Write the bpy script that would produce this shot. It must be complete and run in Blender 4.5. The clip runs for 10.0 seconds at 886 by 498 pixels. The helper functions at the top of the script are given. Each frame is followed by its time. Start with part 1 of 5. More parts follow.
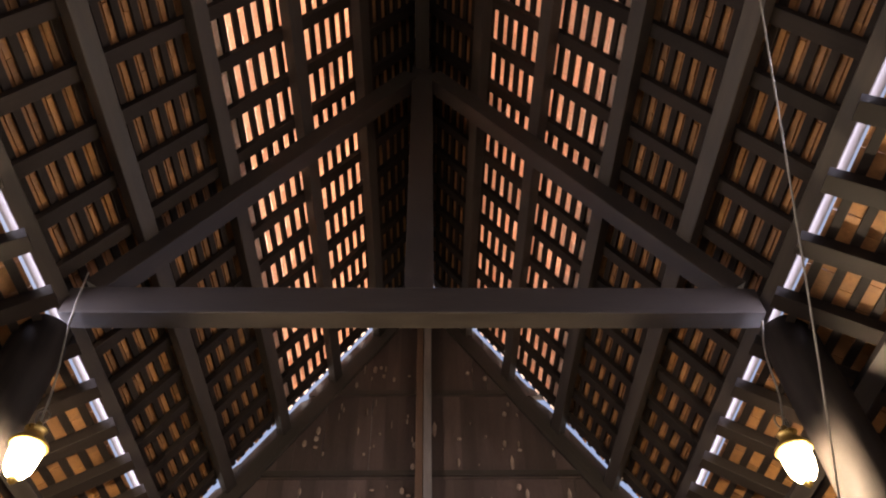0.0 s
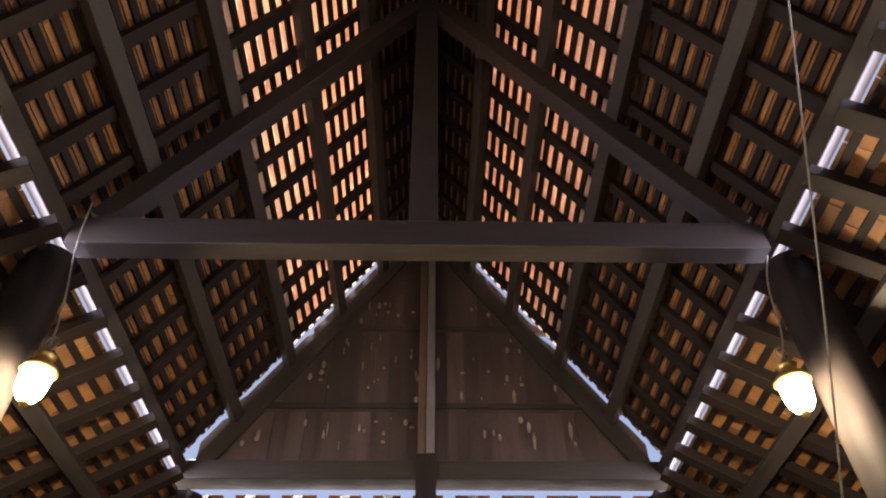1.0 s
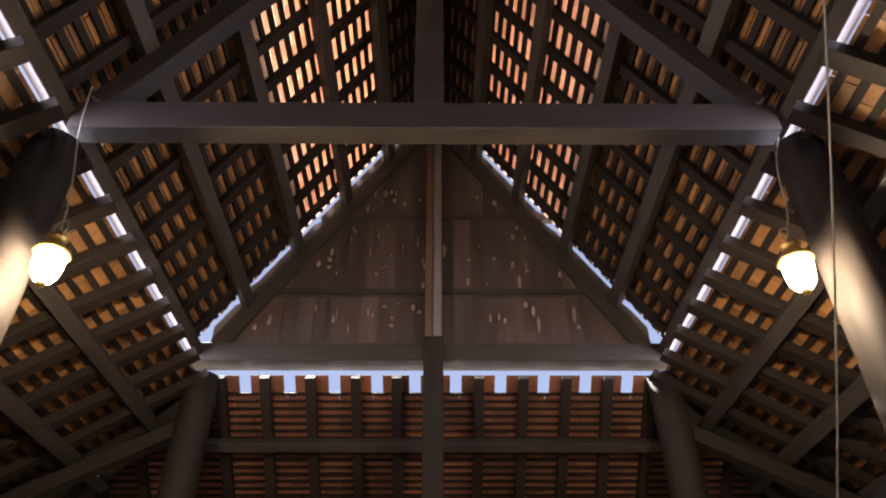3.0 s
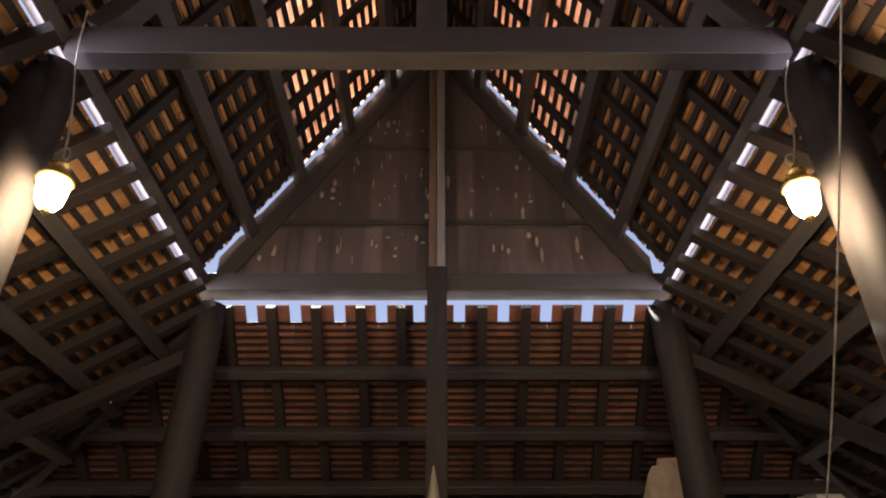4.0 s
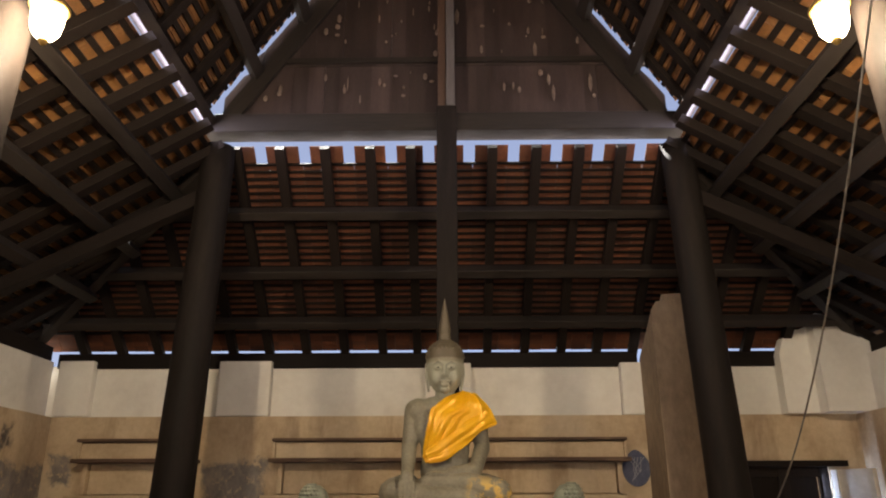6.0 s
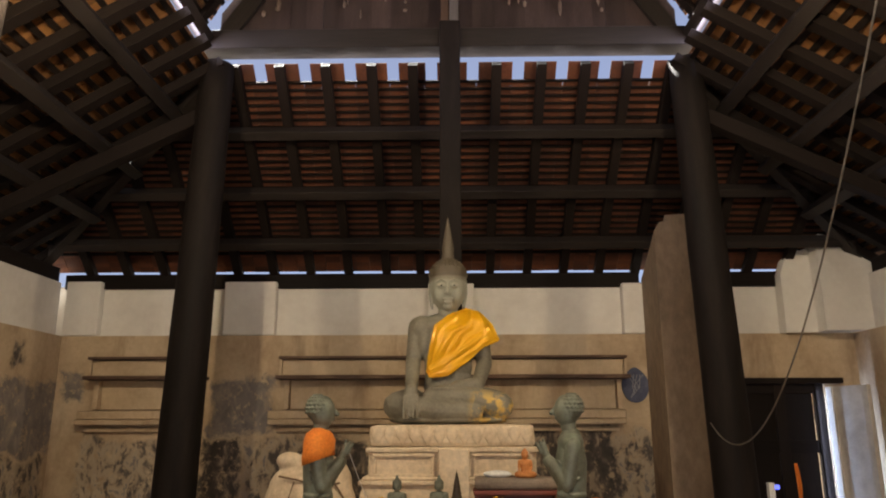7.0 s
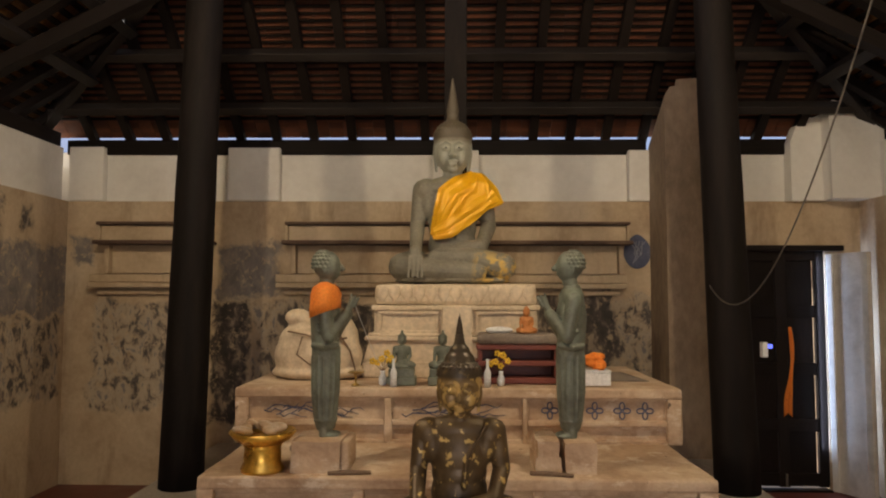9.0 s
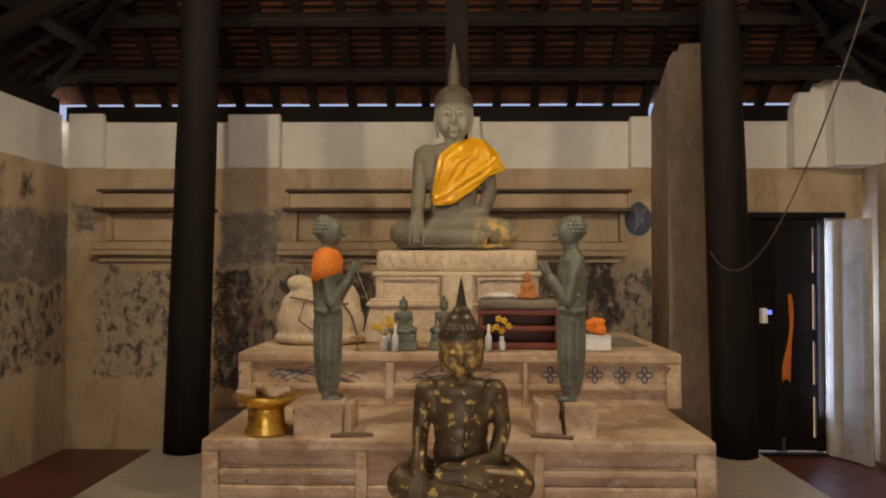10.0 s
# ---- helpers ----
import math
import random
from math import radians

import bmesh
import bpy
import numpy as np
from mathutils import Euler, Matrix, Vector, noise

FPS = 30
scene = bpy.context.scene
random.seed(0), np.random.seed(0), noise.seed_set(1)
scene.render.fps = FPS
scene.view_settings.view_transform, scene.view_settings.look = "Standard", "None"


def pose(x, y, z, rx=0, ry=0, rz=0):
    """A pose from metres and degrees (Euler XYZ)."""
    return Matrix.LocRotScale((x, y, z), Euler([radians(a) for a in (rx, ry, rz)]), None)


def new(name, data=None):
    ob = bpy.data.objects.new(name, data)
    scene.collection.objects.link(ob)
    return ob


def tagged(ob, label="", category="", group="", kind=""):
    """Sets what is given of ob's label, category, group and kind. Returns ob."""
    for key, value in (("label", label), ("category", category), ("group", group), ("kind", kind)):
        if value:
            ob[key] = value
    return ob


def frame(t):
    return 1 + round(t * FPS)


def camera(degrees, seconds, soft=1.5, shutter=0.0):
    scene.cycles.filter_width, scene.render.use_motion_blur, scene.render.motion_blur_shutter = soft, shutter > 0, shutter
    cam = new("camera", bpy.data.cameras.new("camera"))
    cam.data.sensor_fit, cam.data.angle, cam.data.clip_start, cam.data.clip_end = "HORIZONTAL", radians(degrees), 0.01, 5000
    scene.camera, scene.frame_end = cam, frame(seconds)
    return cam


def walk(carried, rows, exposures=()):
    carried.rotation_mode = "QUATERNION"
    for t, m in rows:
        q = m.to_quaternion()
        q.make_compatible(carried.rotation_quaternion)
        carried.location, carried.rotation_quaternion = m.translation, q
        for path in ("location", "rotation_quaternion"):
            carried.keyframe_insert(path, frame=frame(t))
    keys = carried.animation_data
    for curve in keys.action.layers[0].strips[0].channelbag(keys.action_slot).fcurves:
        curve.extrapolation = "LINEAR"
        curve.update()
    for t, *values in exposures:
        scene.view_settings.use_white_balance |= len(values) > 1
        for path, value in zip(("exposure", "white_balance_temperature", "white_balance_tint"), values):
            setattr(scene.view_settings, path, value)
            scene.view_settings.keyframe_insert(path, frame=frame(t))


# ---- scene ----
cam = camera(62.86, 10.0, soft=2.0)
# seconds, eye x y z, then yaw, pitch and roll in degrees
ROWS = [
    (0, -0.010, -0.229, 1.750, -1.93, 49.19, -1.29),
    (0.5, -0.008, -0.200, 1.735, -1.54, 47.08, -0.83),
    (1, -0.006, -0.182, 1.725, -1.28, 44.63, -0.40),
    (1.5, -0.011, -0.178, 1.717, -1.16, 42.59, -0.24),
    (2, -0.014, -0.170, 1.707, -1.04, 40.47, -0.25),
    (3.5, -0.005, -0.136, 1.666, -0.40, 33.83, -0.17),
    (4, -0.007, -0.128, 1.648, -0.25, 31.10, -0.14),
    (4.5, -0.009, -0.118, 1.626, -0.05, 28.34, -0.10),
    (5, -0.011, -0.102, 1.608, 0.16, 25.20, -0.12),
    (5.5, -0.015, -0.091, 1.590, 0.36, 22.29, -0.17),
    (7, -0.018, -0.057, 1.518, 0.81, 13.58, -0.14),
    (7.5, -0.018, -0.042, 1.486, 0.90, 10.89, -0.10),
    (8, -0.018, -0.028, 1.457, 1.01, 8.14, 0.06),
    (8.5, -0.014, -0.024, 1.441, 1.12, 5.84, 0.11),
    (9, -0.015, -0.024, 1.428, 1.20, 3.82, 0.17),
    (9.5, -0.017, -0.025, 1.414, 1.26, 2.42, 0.15),
    (10, -0.018, -0.028, 1.407, 1.25, 1.40, 0.14),
]
EXPOSURES = [(0.0, 2.10), (3.5, 2.28), (4.5, 2.12), (5.5, 2.0), (7.0, 1.84), (10.0, 1.76)]
walk(cam, [(t, pose(x, y, z, 90 + pitch, 0, yaw) @ pose(0, 0, 0, 0, 0, roll)) for t, x, y, z, yaw, pitch, roll in ROWS], EXPOSURES)

# ---- world and lights ----
world = bpy.data.worlds.new("sky")
scene.world = world
world.use_nodes = True
wn = world.node_tree.nodes
sky = wn.new("ShaderNodeTexSky")
sky.sky_type, sky.sun_disc = "NISHITA", False
sky.sun_elevation, sky.sun_rotation = radians(50), radians(200)
sky.dust_density, sky.air_density = 9.0, 0.30
wn["Background"].inputs["Strength"].default_value = 0.15
world.node_tree.links.new(sky.outputs["Color"], wn["Background"].inputs["Color"])


def lamp(name, kind, energy, colour, m, size=0.1, size_y=None):
    data = bpy.data.lights.new(name, kind)
    data.energy, data.color = energy, colour
    if kind == "AREA":
        data.shape, data.size, data.size_y = "RECTANGLE", size, size_y or size
    elif kind == "SUN":
        data.angle = size
    else:
        data.shadow_soft_size = size
    ob = new(name, data)
    ob.matrix_world = m
    return ob


lamp("sun", "SUN", 5.0, (1.0, 0.95, 0.88), pose(0, 0, 20, 40, 0, 200), radians(0.5))
LAMPS = [(1.69, 2.64, 3.60), (-1.81, 2.62, 3.62)]
for place in LAMPS:
    lamp("lantern_light", "POINT", 46.0, (1.0, 0.80, 0.54), Matrix.Translation((place[0], place[1], place[2] - 0.03)), 0.05)
# fill lamp added behind the camera, at an assumed doorway that stays unseen
lamp("front_fill", "AREA", 10.0, (0.80, 0.84, 1.0), pose(0, -3.3, 1.2, 90, 0, 0), 1.9, 2.3)
# daylight of the long openings between the nave and aisle roofs, and under the gable
for side in (-1, 1):
    lamp("roof_gap_daylight", "AREA", 15.0, (0.82, 0.77, 1.0), pose(-0.055 + side * 2.10, 2.9, 4.545, 0, 90 * side, 0), 0.10, 5.0)
lamp("gable_gap_daylight", "AREA", 0.4, (0.84, 0.76, 1.0), pose(-0.055, 5.66, 4.52, -100, 0, 0), 3.6, 0.10)
# daylight in the gap beside the door leaf
lamp("door_gap_daylight", "AREA", 3.0, (0.50, 0.66, 1.0), pose(3.50, 7.165, 0.90, 90, 0, 235), 0.012, 1.85)


# ---- materials ----
def nodes_of(name):
    m = bpy.data.materials.new(name)
    m.use_nodes = True
    t = m.node_tree
    return m, t, t.nodes["Principled BSDF"]


def noise_node(t, scale, detail=6.0, rough=0.6, stretch=None, distortion=0.0):
    co = t.nodes.new("ShaderNodeTexCoord")
    n = t.nodes.new("ShaderNodeTexNoise")
    n.inputs["Scale"].default_value, n.inputs["Detail"].default_value, n.inputs["Roughness"].default_value = scale, detail, rough
    n.inputs["Distortion"].default_value = distortion
    src = co.outputs["Object"]
    if stretch:
        mp = t.nodes.new("ShaderNodeMapping")
        mp.inputs["Scale"].default_value = stretch
        t.links.new(src, mp.inputs["Vector"])
        src = mp.outputs["Vector"]
    t.links.new(src, n.inputs["Vector"])
    return n.outputs["Fac"]


def ramp(t, fac, stops):
    r = t.nodes.new("ShaderNodeValToRGB")
    el = r.color_ramp.elements
    while len(el) < len(stops):
        el.new(0.5)
    for e, (p, c) in zip(el, stops):
        e.position, e.color = p, (c if len(c) == 4 else (*c, 1))
    t.links.new(fac, r.inputs["Fac"])
    return r.outputs["Color"]


def mix(t, fac, a, b, mode="MIX"):
    m = t.nodes.new("ShaderNodeMix")
    m.data_type, m.blend_type = "RGBA", mode
    for sock, v in ((m.inputs[0], fac), (m.inputs[6], a), (m.inputs[7], b)):
        if hasattr(v, "is_linked"):
            t.links.new(v, sock)
        elif isinstance(v, tuple):
            sock.default_value = v if len(v) == 4 else (*v, 1)
        else:
            sock.default_value = v
    return m.outputs[2]


def maths(t, op, a, b=0.0):
    m = t.nodes.new("ShaderNodeMath")
    m.operation = op
    for sock, v in ((m.inputs[0], a), (m.inputs[1], b)):
        if hasattr(v, "is_linked"):
            t.links.new(v, sock)
        else:
            sock.default_value = v
    return m.outputs[0]


def bump(t, bsdf, height, strength=0.3, dist=0.01):
    b = t.nodes.new("ShaderNodeBump")
    b.inputs["Strength"].default_value, b.inputs["Distance"].default_value = strength, dist
    t.links.new(height, b.inputs["Height"])
    t.links.new(b.outputs["Normal"], bsdf.inputs["Normal"])


def rough_of(t, bsdf, fac, lo, hi):
    t.links.new(ramp(t, fac, [(0.3, (lo,) * 3), (0.7, (hi,) * 3)]), bsdf.inputs["Roughness"])


def surface(name, dark, mid, light, scale=4.0, fine=40.0, stretch=None, lo=0.5, hi=0.8, metal=0.0, relief=0.25, dist=0.006, vary=0.0, island=False, spec=0.5, grain=0.35):
    """Two scales of variation, fine relief and uneven gloss; vary shifts the brightness from piece to piece."""
    m, t, b = nodes_of(name)
    big, small = noise_node(t, scale, 5.0, 0.6, stretch, 0.3), noise_node(t, fine, 4.0, 0.65, stretch)
    col = ramp(t, big, [(0.28, dark), (0.5, mid), (0.74, light)])
    col = mix(t, grain, col, ramp(t, small, [(0.35, tuple(v * 0.55 for v in mid)), (0.65, tuple(min(1, v * 1.35) for v in mid))]))
    if vary:
        if island:
            rnd = t.nodes.new("ShaderNodeNewGeometry").outputs["Random Per Island"]
        else:
            rnd = t.nodes.new("ShaderNodeObjectInfo").outputs["Random"]
        k = maths(t, "ADD", maths(t, "MULTIPLY", rnd, 2 * vary), 1 - vary)
        hsv = t.nodes.new("ShaderNodeHueSaturation")
        t.links.new(k, hsv.inputs["Value"])
        t.links.new(col, hsv.inputs["Color"])
        col = hsv.outputs["Color"]
    t.links.new(col, b.inputs["Base Color"])
    b.inputs["Metallic"].default_value = metal
    b.inputs["Specular IOR Level"].default_value = spec
    rough_of(t, b, big, lo, hi)
    bump(t, b, small, relief, dist)
    return m


WOOD = surface("dark_stained_wood", (0.006, 0.004, 0.0035), (0.013, 0.009, 0.0075), (0.026, 0.019, 0.016), 3.0, 30.0, (6, 6, 1), 0.5, 0.75, vary=0.25, spec=0.12)
BEAM = surface("dark_beam_wood", (0.009, 0.007, 0.006), (0.021, 0.016, 0.0135), (0.042, 0.033, 0.028), 2.0, 24.0, (1, 6, 6), 0.45, 0.7, vary=0.2, spec=0.3)
COLUMN = surface("dark_column_wood", (0.006, 0.005, 0.004), (0.013, 0.010, 0.009), (0.026, 0.020, 0.017), 2.5, 30.0, (5, 5, 0.6), 0.55, 0.8, spec=0.1)
BOARD = surface("weathered_gable_board", (0.018, 0.011, 0.010), (0.038, 0.025, 0.023), (0.062, 0.042, 0.037), 2.0, 28.0, (7, 7, 0.8), 0.5, 0.8, vary=0.3, spec=0.3)
SCAR = surface("bare_wood_scar", (0.07, 0.048, 0.036), (0.14, 0.10, 0.078), (0.24, 0.19, 0.155), 8.0, 60.0)
TILE = surface("terracotta_tile", (0.115, 0.048, 0.013), (0.20, 0.089, 0.028), (0.30, 0.150, 0.056), 5.0, 50.0, None, 0.6, 0.9, vary=0.35)
# end roof tiles: a darker, redder copy of the terracotta colours
TILE_END = surface("dark_end_tile", (0.055, 0.016, 0.0065), (0.105, 0.033, 0.0125), (0.18, 0.064, 0.028), 5.0, 50.0, None, 0.6, 0.9, vary=0.35)
TILES_END = surface("dark_end_tiles", (0.055, 0.016, 0.0065), (0.105, 0.033, 0.0125), (0.18, 0.064, 0.028), 5.0, 50.0, None, 0.6, 0.9, vary=0.35, island=True)
TILES = surface("terracotta_tiles", (0.115, 0.048, 0.013), (0.20, 0.089, 0.028), (0.30, 0.150, 0.056), 5.0, 50.0, None, 0.6, 0.9, vary=0.35, island=True)


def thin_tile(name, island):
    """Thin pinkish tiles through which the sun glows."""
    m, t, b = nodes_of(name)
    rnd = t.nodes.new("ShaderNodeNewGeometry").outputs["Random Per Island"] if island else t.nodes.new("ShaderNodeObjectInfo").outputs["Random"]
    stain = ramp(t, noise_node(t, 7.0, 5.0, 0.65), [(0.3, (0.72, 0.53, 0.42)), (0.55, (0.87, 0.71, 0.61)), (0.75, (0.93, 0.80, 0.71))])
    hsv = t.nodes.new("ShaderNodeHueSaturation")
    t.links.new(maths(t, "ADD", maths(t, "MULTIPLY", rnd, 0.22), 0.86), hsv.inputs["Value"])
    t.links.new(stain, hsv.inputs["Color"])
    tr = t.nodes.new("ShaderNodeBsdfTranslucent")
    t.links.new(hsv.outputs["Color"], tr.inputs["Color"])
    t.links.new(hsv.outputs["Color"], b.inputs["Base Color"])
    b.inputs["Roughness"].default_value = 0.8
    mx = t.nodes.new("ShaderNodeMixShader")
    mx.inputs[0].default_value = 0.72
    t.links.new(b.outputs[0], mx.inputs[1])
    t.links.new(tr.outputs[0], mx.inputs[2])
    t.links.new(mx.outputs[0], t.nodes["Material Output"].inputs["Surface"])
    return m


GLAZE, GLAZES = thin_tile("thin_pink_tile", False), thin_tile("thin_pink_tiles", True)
DECK = surface("roof_covering", (0.05, 0.03, 0.022), (0.09, 0.05, 0.035), (0.13, 0.07, 0.05), 3.0, 30.0)
WHITE = surface("limewashed_plaster", (0.64, 0.60, 0.54), (0.77, 0.74, 0.68), (0.82, 0.80, 0.75), 1.2, 14.0, None, 0.75, 0.95, relief=0.15, grain=0.07)


def stained_plaster(name):
    """Tan plaster with smoke-brown stains, rubbed pale spots and small dark chips."""
    m, t, b = nodes_of(name)
    big, mid, small = noise_node(t, 2.6, 6.0, 0.62, (1, 1, 1.6), 0.35), noise_node(t, 8.0, 6.0, 0.7), noise_node(t, 34.0, 4.0, 0.65)
    col = ramp(t, big, [(0.28, (0.25, 0.14, 0.078)), (0.46, (0.47, 0.32, 0.20)), (0.72, (0.74, 0.60, 0.44))])
    col = mix(t, ramp(t, mid, [(0.52, (0, 0, 0)), (0.72, (0.55, 0.55, 0.55))]), col, (0.26, 0.15, 0.085))
    col = mix(t, ramp(t, noise_node(t, 6.0, 5.0, 0.7, (1, 1, 2)), [(0.56, (0, 0, 0)), (0.64, (0.65, 0.65, 0.65))]), col, (0.74, 0.63, 0.49))
    col = mix(t, 0.18, col, ramp(t, small, [(0.35, (0.24, 0.15, 0.10)), (0.65, (0.64, 0.49, 0.34))]))
    chip = ramp(t, noise_node(t, 17.0, 3.0, 0.55, (1, 1, 0.8), 0.4), [(0.70, (0, 0, 0)), (0.72, (0.8, 0.8, 0.8))])
    col = mix(t, chip, col, (0.075, 0.045, 0.03))
    t.links.new(col, b.inputs["Base Color"])
    rough_of(t, b, big, 0.6, 0.9)
    bump(t, b, mix(t, 0.5, small, maths(t, "MULTIPLY", mid, -1.0), "ADD"), 0.5, 0.008)
    return m


STONE = stained_plaster("painted_plaster_plinth")
CONCRETE = surface("pale_screed_floor", (0.32, 0.27, 0.21), (0.45, 0.39, 0.32), (0.55, 0.49, 0.42), 1.5, 25.0, None, 0.35, 0.7)
REDFLOOR = surface("red_painted_floor", (0.09, 0.022, 0.014), (0.15, 0.04, 0.026), (0.20, 0.065, 0.045), 1.8, 26.0, None, 0.3, 0.6)
BRONZE = surface("verdigris_bronze", (0.060, 0.062, 0.045), (0.165, 0.175, 0.135), (0.27, 0.33, 0.26), 7.0, 40.0, None, 0.4, 0.65, 0.35)
GREY = surface("grey_green_statue_paint", (0.17, 0.16, 0.12), (0.27, 0.255, 0.20), (0.36, 0.36, 0.30), 4.0, 40.0, None, 0.45, 0.7, 0.1)


def flaked(name):
    """Grey-green paint with gold leaf clinging to one knee."""
    m, t, b = nodes_of(name)
    co = t.nodes.new("ShaderNodeTexCoord")
    sp = t.nodes.new("ShaderNodeSeparateXYZ")
    t.links.new(co.outputs["Object"], sp.inputs["Vector"])
    big, small = noise_node(t, 4.0, 5.0, 0.6), noise_node(t, 45.0, 4.0, 0.65)
    col = ramp(t, big, [(0.28, (0.10, 0.088, 0.062)), (0.5, (0.195, 0.175, 0.13)), (0.74, (0.30, 0.285, 0.225))])
    col = mix(t, 0.3, col, ramp(t, small, [(0.35, (0.11, 0.10, 0.075)), (0.65, (0.28, 0.26, 0.20))]))
    knee = mix(t, 1.0, ramp(t, sp.outputs["X"], [(0.12, (0, 0, 0)), (0.2, (1, 1, 1))]), ramp(t, sp.outputs["Z"], [(0.16, (1, 1, 1)), (0.24, (0, 0, 0))]), "MULTIPLY")
    flakes = mix(t, 1.0, knee, ramp(t, noise_node(t, 14.0, 5.0, 0.65), [(0.47, (0, 0, 0)), (0.54, (1, 1, 1))]), "MULTIPLY")
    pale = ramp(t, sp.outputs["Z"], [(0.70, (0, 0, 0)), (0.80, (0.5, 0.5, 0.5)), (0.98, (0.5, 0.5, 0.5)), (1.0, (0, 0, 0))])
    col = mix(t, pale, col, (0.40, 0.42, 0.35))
    hair = ramp(t, maths(t, "MULTIPLY", sp.outputs["Z"], 0.5), [(0.506, (0, 0, 0)), (0.511, (0.95, 0.95, 0.95))])
    col = mix(t, hair, col, (0.085, 0.066, 0.042))
    ex, ez = maths(t, "SUBTRACT", maths(t, "ABSOLUTE", sp.outputs["X"]), 0.045), maths(t, "SUBTRACT", sp.outputs["Z"], 0.942)
    eye = maths(t, "LESS_THAN", maths(t, "ADD", maths(t, "MULTIPLY", ex, ex), maths(t, "MULTIPLY", ez, ez)), 0.00005)
    col = mix(t, eye, col, (0.02, 0.018, 0.016))
    t.links.new(mix(t, flakes, col, (0.62, 0.42, 0.12)), b.inputs["Base Color"])
    rough_of(t, b, big, 0.45, 0.7)
    bump(t, b, small, 0.25, 0.004)
    return m


FLAKED = flaked("grey_statue_with_gold_leaf")
ROBE = surface("saffron_satin", (0.70, 0.32, 0.004), (0.82, 0.42, 0.007), (0.90, 0.50, 0.014), 5.0, 60.0, None, 0.30, 0.42, metal=0.12, relief=0.05, grain=0.06)
ORANGE = surface("orange_cotton", (0.62, 0.15, 0.015), (0.80, 0.22, 0.025), (0.88, 0.30, 0.05), 9.0, 80.0, None, 0.7, 0.9)
GOLD = surface("worn_gilding", (0.45, 0.22, 0.03), (0.75, 0.45, 0.08), (0.90, 0.62, 0.18), 9.0, 60.0, None, 0.2, 0.45, 0.9)
BRASS = surface("lantern_brass", (0.35, 0.22, 0.06), (0.55, 0.38, 0.12), (0.7, 0.52, 0.2), 9.0, 60.0, None, 0.25, 0.5, 0.9)
IRON = surface("dull_wire", (0.10, 0.09, 0.08), (0.22, 0.20, 0.17), (0.35, 0.32, 0.28), 20.0, 90.0, None, 0.4, 0.6, 0.6)
REDWOOD = surface("red_lacquered_wood", (0.09, 0.018, 0.012), (0.16, 0.035, 0.022), (0.24, 0.07, 0.045), 5.0, 40.0, (1, 6, 6), 0.35, 0.6)
BLUE = surface("indigo_paint", (0.04, 0.045, 0.085), (0.07, 0.08, 0.14), (0.15, 0.16, 0.22), 14.0, 60.0)
PORCELAIN = surface("pale_porcelain", (0.5, 0.52, 0.55), (0.68, 0.70, 0.72), (0.78, 0.79, 0.8), 9.0, 60.0, None, 0.15, 0.3)
FLOWER = surface("yellow_petals", (0.55, 0.30, 0.02), (0.72, 0.45, 0.03), (0.82, 0.58, 0.08), 20.0, 90.0)
CREAM = surface("cream_plaster_figure", (0.42, 0.31, 0.20), (0.62, 0.50, 0.35), (0.76, 0.65, 0.49), 4.0, 30.0, relief=0.4)
LINE = surface("brown_line", (0.10, 0.06, 0.035), (0.16, 0.10, 0.06), (0.2, 0.14, 0.09), 9.0, 60.0)
PLASTIC = surface("white_plastic", (0.7, 0.7, 0.7), (0.78, 0.78, 0.77), (0.83, 0.83, 0.82), 9.0, 60.0, None, 0.3, 0.4)
CLOTH = surface("grey_brown_cloth", (0.14, 0.11, 0.085), (0.22, 0.175, 0.14), (0.30, 0.25, 0.20), 7.0, 70.0, None, 0.8, 0.95)


def glow(name, colour, strength):
    m, t, b = nodes_of(name)
    b.inputs["Base Color"].default_value = (*colour, 1)
    b.inputs["Emission Color"].default_value = (*colour, 1)
    b.inputs["Emission Strength"].default_value = strength
    return m


GLOBE = glow("lit_frosted_glass", (1.0, 0.84, 0.52), 9.0)
LED = glow("blue_indicator", (0.12, 0.16, 1.0), 0.5)


def gilded_bronze():
    """Brown bronze, small flakes of gold leaf, more of them on the face; dark lacquered hair."""
    m, t, b = nodes_of("bronze_with_gold_leaf")
    co = t.nodes.new("ShaderNodeTexCoord")
    sp = t.nodes.new("ShaderNodeSeparateXYZ")
    t.links.new(co.outputs["Object"], sp.inputs["Vector"])
    big, small = noise_node(t, 9.0, 5.0, 0.6), noise_node(t, 60.0, 4.0)
    base = ramp(t, big, [(0.3, (0.055, 0.034, 0.016)), (0.55, (0.112, 0.071, 0.031)), (0.75, (0.185, 0.12, 0.052))])
    face = ramp(t, sp.outputs["Z"], [(0.385, (0, 0, 0)), (0.42, (0.11, 0.11, 0.11)), (0.505, (0.11, 0.11, 0.11)), (0.52, (0, 0, 0))])
    leaf = maths(t, "ADD", noise_node(t, 36.0, 3.0, 0.5, None, 0.3), face)
    patch = ramp(t, leaf, [(0.61, (0, 0, 0)), (0.65, (0.85, 0.85, 0.85))])
    col = mix(t, patch, base, (0.66, 0.45, 0.15))
    col = mix(t, maths(t, "MULTIPLY", face, 3.5), col, (0.34, 0.215, 0.075))
    hair = ramp(t, sp.outputs["Z"], [(0.517, (0, 0, 0)), (0.523, (0.85, 0.85, 0.85))])
    t.links.new(mix(t, hair, col, (0.048, 0.034, 0.019)), b.inputs["Base Color"])
    b.inputs["Metallic"].default_value = 0.35
    rough_of(t, b, small, 0.36, 0.56)
    bump(t, b, small, 0.2, 0.003)
    return m


GILT = gilded_bronze()


